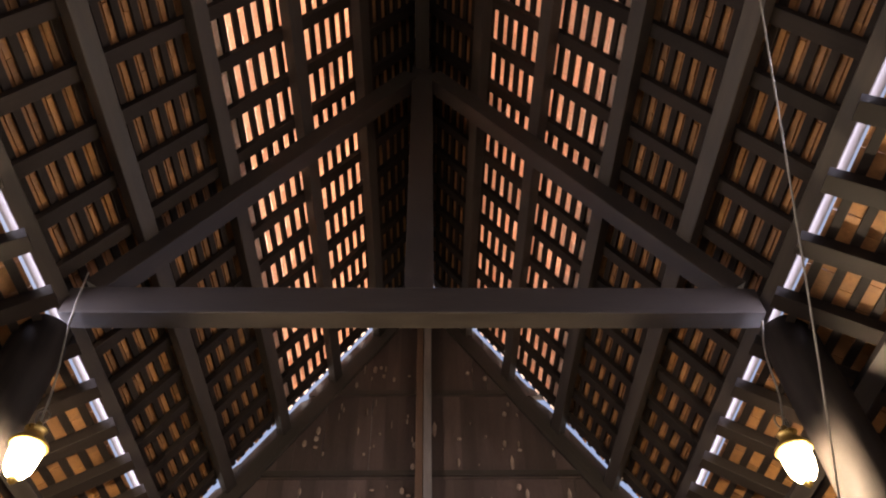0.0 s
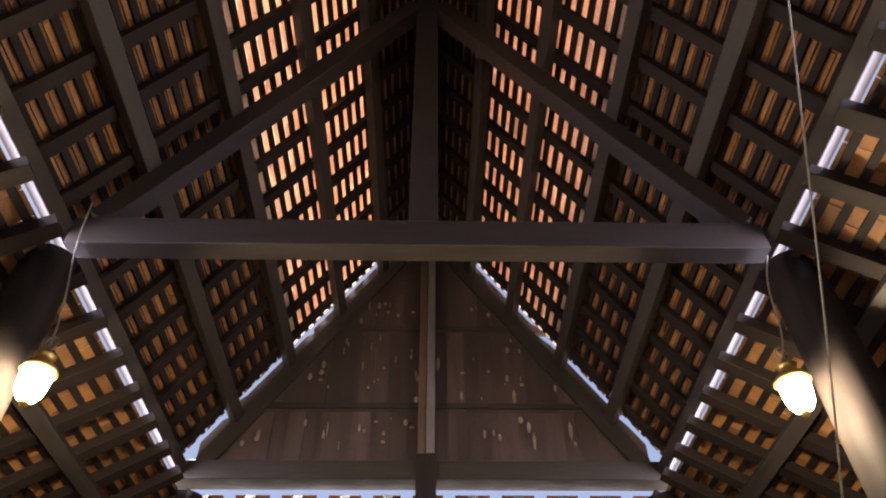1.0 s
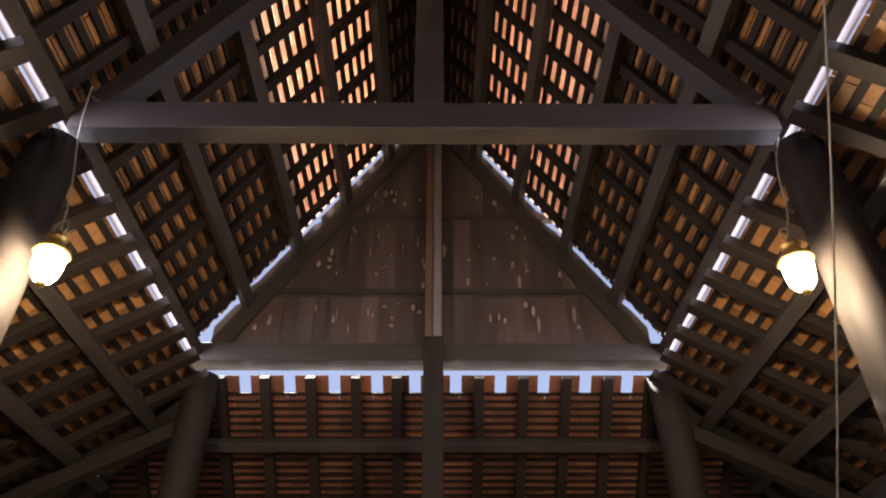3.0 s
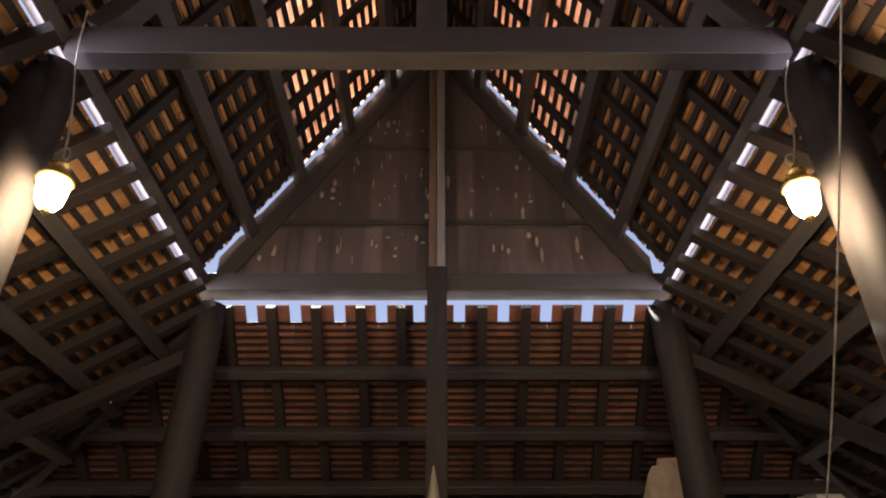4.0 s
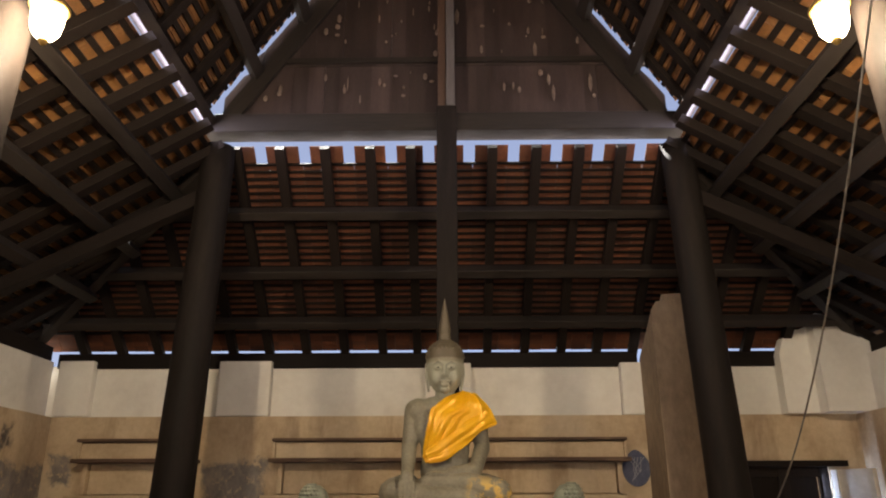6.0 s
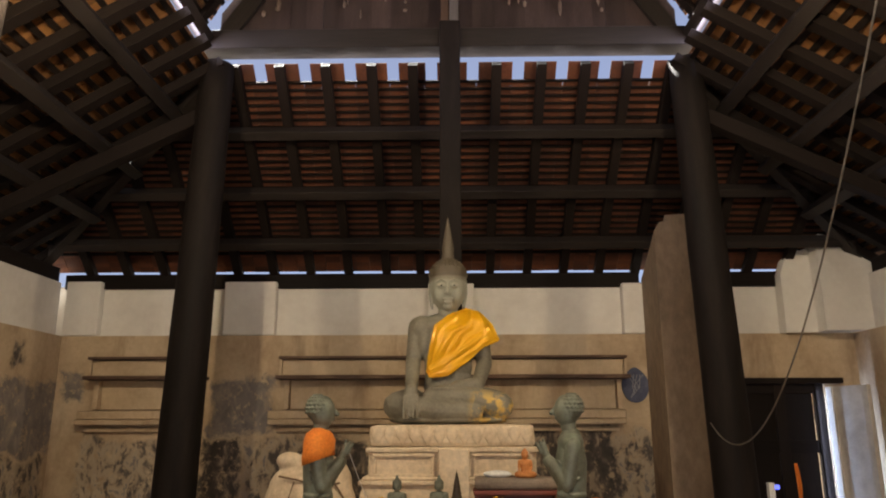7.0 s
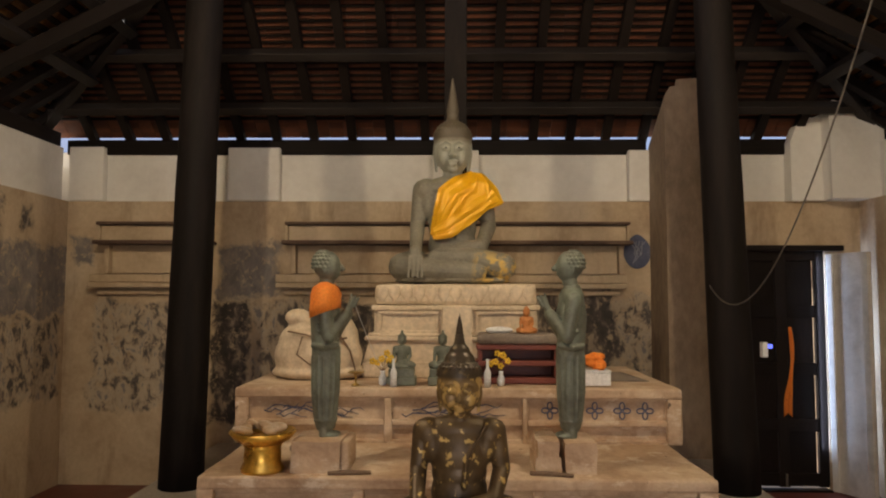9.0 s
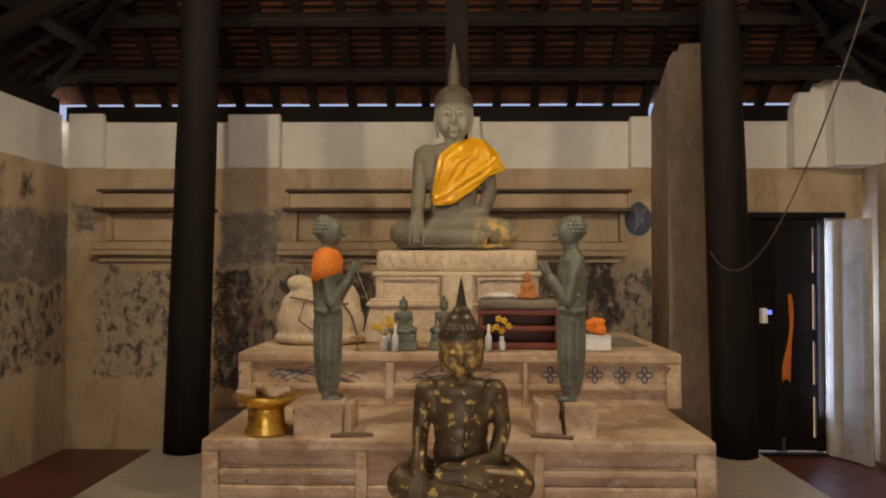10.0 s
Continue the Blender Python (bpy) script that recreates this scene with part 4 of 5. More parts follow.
def seated_image(name, label, material, place, size, spire=0.40, voxel=0.012, cat="statue", tall=1.0, wide=1.0, soften=3, bun=1.0, jaw=1.0, rings=False):
    """A seated image, one hand over the knee, the other in the lap; size: knee to knee in metres."""
    bm = bmesh.new()
    k = size
    P = lambda x, y, z: (x * k, y * k, z * k)
    # crossed legs
    ball(bm, P(0, 0.02, 0.13), P(0.40, 0.26, 0.14))
    limb(bm, [P(-0.30, 0.05, 0.17), P(-0.40, -0.12, 0.14), P(-0.10, -0.26, 0.10), P(0.20, -0.25, 0.09)], [0.12 * k, 0.11 * k, 0.085 * k, 0.07 * k])
    limb(bm, [P(0.30, 0.05, 0.17), P(0.40, -0.12, 0.14), P(0.15, -0.22, 0.20), P(-0.14, -0.20, 0.21)], [0.12 * k, 0.11 * k, 0.08 * k, 0.06 * k])
    # trunk
    ball(bm, P(0, 0.05, 0.30), P(0.20, 0.145, 0.20))
    ball(bm, P(0, 0.05, 0.43), P(0.195, 0.14, 0.16))
    ball(bm, P(0, 0.05, 0.55), P(0.215, 0.145, 0.22))
    ball(bm, P(0, 0.06, 0.695), P(0.255, 0.12, 0.10))
    for s in (-1, 1):
        ball(bm, P(0.215 * s, 0.05, 0.680), P(0.105, 0.10, 0.095))
        ball(bm, P(0.185 * s, 0.05, 0.60), P(0.085, 0.11, 0.12))
    # neck, head
    limb(bm, [P(0, 0.05, 0.74), P(0, 0.04, 0.86)], [0.085 * k, 0.078 * k])
    ball(bm, P(0, 0.02, 0.965), P(0.130 * jaw, 0.135, 0.175))
    ball(bm, P(0, 0.018, 0.915), P(0.116 * jaw, 0.120, 0.125))
    ball(bm, P(0, 0.045, 1.045), P(0.157, 0.152, 0.125))
    ball(bm, P(0, 0.065, 0.985), P(0.150, 0.128, 0.150))
    ball(bm, P(0, 0.05, 1.125), P(0.122 * bun, 0.120 * bun, 0.105 * bun))
    ball(bm, P(0, 0.05, 1.18), P(0.085 * bun, 0.085 * bun, 0.085 * bun))
    limb(bm, [P(0, 0.05, 1.19), P(0, 0.05, 1.24), P(0, 0.05, 1.24 + spire * 0.4), P(0, 0.05, 1.24 + spire)], [q * k * (0.74 if rings else 1.0) for q in (0.045, 0.052, 0.034, 0.004)])
    if rings:
        for q in range(7):
            f = q / 7
            rr = (0.034 * (1 - f) + 0.008 * f) * k
            z = 1.25 + spire * 0.8 * f
            tube(bm, [(rr * math.cos(a), 0.05 * k + rr * math.sin(a), z * k) for a in [i * math.pi / 8 for i in range(17)]], 0.010 * k * (1 - 0.5 * f), 6)
    # face: nose, brows, lips
    limb(bm, [P(0, -0.112, 0.985), P(0, -0.132, 0.945), P(0, -0.150, 0.905)], [0.011 * k, 0.015 * k, 0.019 * k], 8)
    for s in (-1, 1):
        ball(bm, P(0.020 * s, -0.136, 0.902), P(0.015, 0.016, 0.012), sub=2)
        limb(bm, [P(0.014 * s, -0.116, 0.985), P(0.052 * s, -0.114, 1.003), P(0.098 * s, -0.078, 0.985)], [0.008 * k] * 3, 8)
        ball(bm, P(0.052 * s, -0.104, 0.955), P(0.034, 0.022, 0.014), sub=2)
        ball(bm, P(0.060 * s, -0.064, 0.905), P(0.055, 0.044, 0.065), sub=2)
        limb(bm, [P(0.140 * s, 0.04, 1.01), P(0.146 * s, 0.02, 0.93), P(0.132 * s, 0.02, 0.82)], [0.020 * k, 0.018 * k, 0.012 * k], 8)
    ball(bm, P(0, -0.120, 0.866), P(0.048, 0.026, 0.013), sub=2)
    ball(bm, P(0, -0.116, 0.843), P(0.040, 0.026, 0.014), sub=2)
    ball(bm, P(0, -0.085, 0.815), P(0.042, 0.040, 0.030), sub=2)
    # hair: rows of small curls and a hairline
    for i in range(7):
        e = radians(2 + 12 * i)
        m = max(6, int(30 * math.cos(e)))
        for j in range(m):
            a = 2 * math.pi * j / m + 0.2 * i
            if math.sin(a) < -0.35 and i < 2:
                continue
            ball(bm, P(0.157 * math.cos(a) * math.cos(e), 0.045 + 0.152 * math.sin(a) * math.cos(e), 1.045 + 0.120 * math.sin(e)), 0.0125 * k, sub=1)
    # arms
    limb(bm, [P(-0.255, 0.05, 0.69), P(-0.285, 0.03, 0.45), P(-0.285, -0.20, 0.27)], [0.075 * k, 0.062 * k, 0.050 * k])
    ball(bm, P(-0.285, -0.25, 0.23), P(0.058, 0.045, 0.07))
    for i in range(4):
        limb(bm, [P(-0.333 + 0.032 * i, -0.285, 0.21), P(-0.338 + 0.036 * i, -0.310, 0.05)], [0.016 * k, 0.013 * k], 8)
    limb(bm, [P(0.255, 0.05, 0.69), P(0.295, 0.05, 0.45), P(0.23, -0.14, 0.30), P(0.05, -0.20, 0.275)], [0.075 * k, 0.062 * k, 0.052 * k, 0.046 * k])
    ball(bm, P(-0.04, -0.21, 0.27), P(0.11, 0.055, 0.024))
    # the robe's edge
    limb(bm, [P(0.19, -0.035, 0.745), P(0.11, -0.085, 0.63), P(0.05, -0.098, 0.54), P(0.03, -0.092, 0.36)], [0.012 * k] * 4, 8)
    # base slab
    ball(bm, P(0, -0.02, 0.03), P(0.47, 0.30, 0.045))
    for v in bm.verts:
        v.co.x *= wide
        if v.co.z > 0.3 * k:
            v.co.z = 0.3 * k + (v.co.z - 0.3 * k) * tall
    ob = part(name, bm, material, None, "", True)
    ob.location = place
    fused(ob, voxel, soften)
    return tagged(ob, label, cat)


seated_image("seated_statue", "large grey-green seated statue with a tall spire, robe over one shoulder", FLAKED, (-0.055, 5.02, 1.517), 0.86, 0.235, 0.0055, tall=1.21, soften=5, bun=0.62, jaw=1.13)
seated_image("seated_statue", "dark bronze seated statue with flakes of gold leaf", GILT, (-0.01, 2.33, 0.655), 0.50, 0.21, 0.0036, wide=0.92, soften=2, bun=0.9, jaw=1.15, rings=True)
plinth = root("statue_stand", "plain tan plaster stand under the bronze statue", "stand", at=(-0.01, 2.34, 0))
part("block", boxes((-0.19, 0.19, -0.12, 0.17, 0.0, 0.645), bevel=0.015), STONE, plinth)

# saffron cloth over the great image
def along(points, u):
    """A point of a polyline at the share u of its length."""
    pts = [Vector((x, 0, z)) for x, z in points]
    steps = [(b - a).length for a, b in zip(pts, pts[1:])]
    left = u * sum(steps)
    for a, b, d in zip(pts, pts[1:], steps):
        if left <= d:
            return a.lerp(b, left / d)
        left -= d
    return pts[-1]


BODY = [(0, 0.05, 0.43, 0.195, 0.14, 0.16), (0, 0.05, 0.55, 0.215, 0.145, 0.22), (0, 0.06, 0.695, 0.255, 0.12, 0.10), (0.215, 0.05, 0.68, 0.12, 0.11, 0.11),
        (0.275, 0.04, 0.57, 0.075, 0.085, 0.19), (0.185, 0.05, 0.60, 0.09, 0.11, 0.12), (0, 0.05, 0.30, 0.20, 0.145, 0.20)]


def body_front(x, z):
    """How far forward the great image's trunk, shoulder and arm come at x, z."""
    best = 5.06
    for cx, cy, cz, rx, ry, rz in BODY:
        cx, cy, rx, ry = cx * 0.86 - 0.055, cy * 0.86 + 5.02, rx * 0.86, ry * 0.86
        cz, rz = 1.517 + 0.258 + (cz * 0.86 - 0.258) * 1.21, rz * 0.86 * 1.21
        q = ((x - cx) / rx) ** 2 + ((z - cz) / rz) ** 2
        if q < 1:
            best = min(best, cy - ry * math.sqrt(1 - q))
    return best


def drape(edge_a, edge_b, lift, folds, nu=70, nv=48, tight=40):
    """Cloth laid over the trunk between two edges; folds: rows of v, slope, width, height."""
    grid = [[along(edge_a, i / nu).lerp(along(edge_b, i / nu), j / nv) for j in range(nv + 1)] for i in range(nu + 1)]
    depth = np.array([[body_front(p.x, p.z) for p in row] for row in grid])
    for _ in range(tight):
        pad = np.pad(depth, 1, mode="edge")
        soft = (pad[:-2, 1:-1] + pad[2:, 1:-1] + pad[1:-1, :-2] + pad[1:-1, 2:]) / 4
        depth = np.minimum(depth, soft)
    for _ in range(6):
        pad = np.pad(depth, 1, mode="edge")
        depth = (pad[:-2, 1:-1] + pad[2:, 1:-1] + pad[1:-1, :-2] + pad[1:-1, 2:]) / 4
    bm = bmesh.new()
    verts = []
    for i, row in enumerate(grid):
        u, line = i / nu, []
        for j, p in enumerate(row):
            v = j / nv
            rise = 0.010 * noise.noise((3.0 * u, 4.0 * v, 0.7)) + 0.004 * noise.noise((4.0 * u + 5 * v, 12.0 * v - 6 * u, 2.1))
            for v0, slope, width, height in folds:
                d = (v - v0 - slope * (u - 0.5) - 0.05 * noise.noise((4 * u, v0 * 9, 0))) / width
                rise += height * math.exp(-d * d) * (0.35 + 0.65 * math.sin(math.pi * min(1, u * 1.15)))
            line.append(bm.verts.new((p.x, depth[i, j] - 0.022 - lift - rise, p.z + 0.004 * noise.noise((9 * u, 3 * v, 4)))))
        verts.append(line)
    for i in range(nu):
        for j in range(nv):
            bm.faces.new((verts[i][j], verts[i + 1][j], verts[i + 1][j + 1], verts[i][j + 1]))
    return bm


robe = root("saffron_robe", "shiny saffron satin robe draped over the large statue", "robe")
NECK = ((0.062, 2.315), (-0.063, 2.252), (-0.152, 2.182), (-0.182, 2.03), (-0.208, 1.872))
HEM = ((0.168, 2.282), (0.262, 2.185), (0.302, 2.085), (0.195, 2.045), (0.07, 1.936), (-0.063, 1.838), (-0.185, 1.824))
part("drape", drape(NECK, HEM, 0.0, ((0.16, 0.10, 0.05, 0.012), (0.36, -0.18, 0.06, 0.016), (0.52, 0.22, 0.04, 0.012), (0.74, -0.10, 0.05, 0.013))), ROBE, robe, smooth=True).modifiers.new("cloth", "SOLIDIFY").thickness = 0.006
FOLD = ((0.225, 2.175), (0.10, 2.085), (-0.03, 2.00), (-0.12, 1.945), (-0.195, 1.90))
part("border_fold", drape(FOLD, ((0.295, 2.078), (0.195, 2.035), (0.07, 1.925), (-0.063, 1.832), (-0.165, 1.822)), 0.016, ((0.25, 0.1, 0.10, 0.006), (0.65, -0.25, 0.10, 0.009)), 60, 22), ROBE, robe, smooth=True).modifiers.new("cloth", "SOLIDIFY").thickness = 0.005


def standing_image(place, s, label):
    """A standing disciple in profile, palms together; s: 1 faces right, -1 faces left."""
    bm = bmesh.new()
    V = lambda x, y, z: (s * x, y, z)
    for y in (-0.03, 0.03):
        limb(bm, [V(-0.005, y, 0.02), V(-0.005, y, 0.10)], [0.028, 0.030])
        ball(bm, V(0.035, y, 0.015), (0.055, 0.026, 0.018), sub=2)
    tube(bm, [V(0.064 * math.cos(a), 0.064 * math.sin(a), 0.088) for a in [i * math.pi / 8 for i in range(17)]], 0.008, 8)
    for i in range(7):
        a = -1.2 + 0.4 * i - math.pi / 2
        tube(bm, [V(0.083 * math.cos(a) * q, 0.083 * math.sin(a) * q, z) for q, z in ((0.80, 0.10), (0.98, 0.22), (1.02, 0.40))], 0.007, 6)
    for z in (0.52, 0.56, 0.61):
        tube(bm, [V(-0.085, -0.03, z + 0.03), V(-0.03, -0.088, z), V(0.05, -0.078, z - 0.04)], 0.007, 6)
    limb(bm, [V(0.0, 0, 0.08), V(0.0, 0, 0.22), V(0.0, 0, 0.42), V(-0.01, 0, 0.50)], [0.066, 0.082, 0.086, 0.078], 18)
    limb(bm, [V(-0.01, 0, 0.45), V(-0.008, 0, 0.60), V(-0.012, 0, 0.685)], [0.078, 0.092, 0.072], 18)
    ball(bm, V(-0.01, 0, 0.685), (0.075, 0.11, 0.055))
    tube(bm, [V(-0.075, -0.05, 0.45), V(0.0, -0.095, 0.44), V(0.08, -0.05, 0.455)], 0.014, 8)
    limb(bm, [V(-0.005, 0, 0.70), V(0.0, 0, 0.78)], [0.040, 0.036])
    ball(bm, V(0.006, 0, 0.835), (0.060, 0.056, 0.080))
    ball(bm, V(-0.014, 0, 0.850), (0.060, 0.057, 0.068))
    limb(bm, [V(0.060, 0, 0.850), V(0.076, 0, 0.825)], [0.008, 0.013], 8)
    ball(bm, V(0.05, 0, 0.80), (0.016, 0.02, 0.008), sub=2)
    ball(bm, V(-0.01, -0.052, 0.83), (0.012, 0.008, 0.028), sub=2)
    ball(bm, V(-0.01, 0.052, 0.83), (0.012, 0.008, 0.028), sub=2)
    for i in range(6):
        for j in range(13):
            a, e = radians(60 + 20 * j + 10 * (i % 2)), radians(-14 + 16 * i)
            ball(bm, V(-0.016 + 0.060 * math.cos(a) * math.cos(e), 0.058 * math.sin(a) * math.cos(e), 0.850 + 0.069 * math.sin(e)), 0.0100, sub=1)
    for y in (-1, 1):
        limb(bm, [V(-0.01, 0.095 * y, 0.67), V(0.03, 0.10 * y, 0.50), V(0.115, 0.035 * y, 0.60)], [0.044, 0.040, 0.028])
        limb(bm, [V(0.115, 0.020 * y, 0.60), V(0.145, 0.014 * y, 0.675)], [0.020, 0.012], 8)
        for i in range(3):
            limb(bm, [V(0.125 + 0.012 * i, 0.014 * y, 0.64), V(0.140 + 0.017 * i, 0.010 * y, 0.70 - 0.008 * i)], [0.009, 0.006], 8)
    for v in bm.verts:
        if v.co.z < 0.74:
            v.co.x = v.co.x * 0.83 if abs(v.co.x) < 0.1 else v.co.x - math.copysign(0.017, v.co.x)
            v.co.y *= 0.86
    ob = part("standing_statue", bm, BRONZE, None, "", True)
    ob.location = place
    fused(ob, 0.0038, 1)
    return tagged(ob, label, "statue", "standing statues")


def block(x0, x1, y0, y1, z0, z1, label, split=False):
    th = root("stone_block", label, "block", "statue blocks", at=((x0 + x1) / 2, (y0 + y1) / 2, z0))
    w, d, h = (x1 - x0) / 2, (y1 - y0) / 2, z1 - z0
    if split:
        part("brick", worn(boxes((-w, -0.02, -d, d, 0, h * 0.5)), 9), STONE, th)
        part("brick", worn(boxes((-w + 0.01, -0.03, -d, d, h * 0.5, h)), 9), STONE, th)
        part("brick", worn(boxes((0.0, w, -d, d, 0, h * 0.96)), 9), STONE, th)
    else:
        part("brick", worn(boxes((-w, w * 0.7, -d, d, 0, h)), 9), STONE, th)
        part("brick", boxes((w * 0.72, w, -d + 0.01, d, 0, h * 0.98), bevel=0.010), STONE, th)


block(-0.80, -0.53, 3.42, 3.70, 0.602, 0.75, "tan plaster block under a standing statue")
block(0.35, 0.635, 3.44, 3.70, 0.602, 0.755, "broken tan blocks under a standing statue", True)
standing_image((-0.665, 3.57, 0.742), 1, "green bronze standing statue, palms together, orange cloth on its shoulder")
standing_image((0.535, 3.57, 0.745), -1, "green bronze standing statue, palms together, curled hair")
# orange cloth on the left standing statue
bm = bmesh.new()
lathe(bm, [(0.150, 0.0), (0.156, 0.04), (0.148, 0.08), (0.122, 0.115), (0.05, 0.14)], (0, 0, 0), 26, (0.49, 0.90))
for v in bm.verts:
    v.co += Vector((0.0, 0.0, (0.35 * v.co.x - 0.012) if v.co.z < 0.06 else 0)) + 0.007 * Vector((noise.noise(v.co * 30), noise.noise(v.co * 31), 0))
sash = part("shoulder_cloth", bm, ORANGE, None, "", True)
sash.location = (-0.672, 3.57, 1.362)
tagged(sash, "orange cotton cloth wrapped round a statue's shoulders", "cloth")

# small seated images on the altar
for x, y, mat, lab in ((-0.345, 4.26, BRONZE, "small grey-green seated statue on a block"), (-0.105, 4.27, BRONZE, "small grey-green seated statue beside its twin")):
    seat = root("statue_block", "grey-green stepped block under a small statue", "block", "small blocks", at=(x, y, 0.917))
    part("step", boxes((-0.085, 0.085, -0.055, 0.055, 0.0, 0.05), (-0.075, 0.075, -0.05, 0.05, 0.05, 0.095), bevel=0.006), BRONZE, seat)
    seated_image("small_seated_statue", lab, mat, (x, y + 0.005, 1.010), 0.165, 0.02, 0.0028, tall=1.08, bun=0.7, jaw=1.1, soften=1)
seated_image("tiny_seated_statue", "tiny orange-brown seated statue on the cloth-covered stand", surface("orange_brown_paint", (0.35, 0.12, 0.03), (0.50, 0.19, 0.05), (0.6, 0.28, 0.09), 9.0, 60.0), (0.40, 4.40, 1.213), 0.13, 0.02, 0.0035)

# red stand with cloth
st = root("offering_stand", "dark red lacquered offering stand with two shelves", "stand", at=(0.345, 4.42, 0.917))
part("shelf", boxes((-0.25, 0.25, -0.10, 0.12, 0.0, 0.035), bevel=0.006), REDWOOD, st)
part("shelf", boxes((-0.25, 0.25, -0.09, 0.12, 0.105, 0.135), bevel=0.006), REDWOOD, st)
part("top", boxes((-0.25, 0.25, -0.09, 0.12, 0.20, 0.228), bevel=0.006), REDWOOD, st)
part("back", boxes((-0.24, 0.24, 0.09, 0.118, 0.035, 0.20)), REDWOOD, st)
for x in (-0.235, 0.215):
    part("side", boxes((x, x + 0.02, -0.08, 0.09, 0.035, 0.105)), REDWOOD, st)
    part("side", boxes((x, x + 0.02, -0.08, 0.09, 0.135, 0.20)), REDWOOD, st)
bm = bmesh.new()
box(bm, -0.24, 0.24, -0.085, 0.11, 0, 0.066, 0.02)
bmesh.ops.subdivide_edges(bm, edges=bm.edges, cuts=4, use_grid_fill=True)
for v in bm.verts:
    v.co += 0.010 * Vector((noise.noise(v.co * 14), noise.noise(v.co * 15 + Vector((3, 0, 0))), noise.noise(v.co * 12) if v.co.z > 0.03 else 0))
cl = part("folded_cloth", bm, CLOTH, None, "", True)
cl.location = (0.345, 4.42, 1.147)
tagged(cl, "folded grey-brown cloth on the red stand", "cloth")
bm = bmesh.new()
ball(bm, (0, 0, 0.02), (0.085, 0.04, 0.022))
pil = part("small_cushion", bm, PLASTIC, None, "", True)
pil.location = (0.235, 4.40, 1.212)
tagged(pil, "small white cushion on the folded cloth", "cushion")

# white box with an orange bundle
bx = root("white_box", "low white box on the altar", "box", at=(0.80, 4.30, 0.917))
part("body", boxes((-0.075, 0.075, -0.05, 0.06, 0.0, 0.075), bevel=0.004), PLASTIC, bx)
part("lid", boxes((-0.078, 0.078, -0.053, 0.063, 0.077, 0.090), bevel=0.004), PLASTIC, bx)
bm = bmesh.new()
for i in range(9):
    ball(bm, (rng.uniform(-0.05, 0.04), rng.uniform(-0.03, 0.03), rng.uniform(0.025, 0.085)), (rng.uniform(0.03, 0.045), 0.032, rng.uniform(0.02, 0.03)), (0, rng.uniform(-30, 30), rng.uniform(0, 90)))
bun = part("orange_bundle", bm, ORANGE, None, "", True)
bun.location = (0.785, 4.30, 1.003)
fused(bun, 0.005, 3)
tagged(bun, "crumpled orange robe bundle on a white box", "cloth")

# cream draped figure
bm = bmesh.new()
ball(bm, (0, 0, 0.14), (0.285, 0.17, 0.20))
ball(bm, (0.0, 0.01, 0.22), (0.262, 0.16, 0.17))
ball(bm, (0.02, 0.02, 0.27), (0.235, 0.15, 0.14))
ball(bm, (0.03, 0.02, 0.31), (0.205, 0.14, 0.12))
ball(bm, (-0.13, -0.02, 0.385), (0.085, 0.08, 0.055))
ball(bm, (0.0, 0, 0.04), (0.30, 0.18, 0.06))
fig = part("draped_figure", bm, CREAM, None, "", True)
fig.location = (-0.905, 4.62, 0.915)
fused(fig, 0.010, 14)
tagged(fig, "cream plaster draped figure seen as a rounded mound", "statue")
cord = root("mound_cords", "brown cords lying over the cream figure", "cord", at=(-0.905, 4.62, 0.915))
for pts in ([(-0.17, -0.125, 0.30), (-0.05, -0.155, 0.28), (0.08, -0.15, 0.24), (0.20, -0.12, 0.26)], [(-0.07, -0.16, 0.27), (-0.10, -0.18, 0.16), (-0.02, -0.18, 0.10), (0.12, -0.165, 0.08)], [(0.14, -0.13, 0.30), (0.22, -0.12, 0.18), (0.25, -0.10, 0.06)]):
    part("cord", tube(bmesh.new(), pts, 0.006, 6), LINE, cord)


def vase(x, y, flowers):
    th = root("flower_vase" if flowers else "bottle", "small pale porcelain vase with yellow flowers" if flowers else "small clear-necked pale bottle", "vase" if flowers else "bottle", "altar vases", at=(x, y, 0.916))
    part("body", lathe(bmesh.new(), [(0.016, 0.0), (0.022, 0.01), (0.024, 0.04), (0.013, 0.065), (0.016, 0.085)] if flowers else [(0.02, 0), (0.021, 0.08), (0.009, 0.11), (0.008, 0.16)], steps=16), PORCELAIN, th, smooth=True)
    if flowers:
        r = random.Random(int(x * 1000) + 7)
        for i in range(7):
            tip = Vector((r.uniform(-0.06, 0.06), r.uniform(-0.03, 0.03), r.uniform(0.11, 0.19)))
            part("stem", tube(bmesh.new(), [(0, 0, 0.08), tuple(tip * 0.6 + Vector((0, 0, 0.03))), tuple(tip)], 0.002, 5), LINE, th)
            bm = bmesh.new()
            for k in range(5):
                ball(bm, tip + Vector((0.012 * math.cos(k * 1.26), 0, 0.012 * math.sin(k * 1.26))), (0.010, 0.006, 0.010), sub=1)
            part("bloom", bm, FLOWER, th, "yellow bloom")


vase(-0.455, 4.24, True)
vase(0.235, 4.24, True)
vase(-0.385, 4.17, False)
vase(0.155, 4.18, False)
cs = root("candlestick", "small brass candlestick with a dish", "candlestick", at=(-0.61, 4.22, 0.916))
part("stem", lathe(bmesh.new(), [(0.025, 0), (0.02, 0.008), (0.006, 0.015), (0.006, 0.06), (0.012, 0.065)], steps=14), BRASS, cs, smooth=True)
part("dish", lathe(bmesh.new(), [(0.012, 0.066), (0.045, 0.075), (0.047, 0.08), (0.012, 0.072)], steps=18), BRASS, cs, smooth=True)

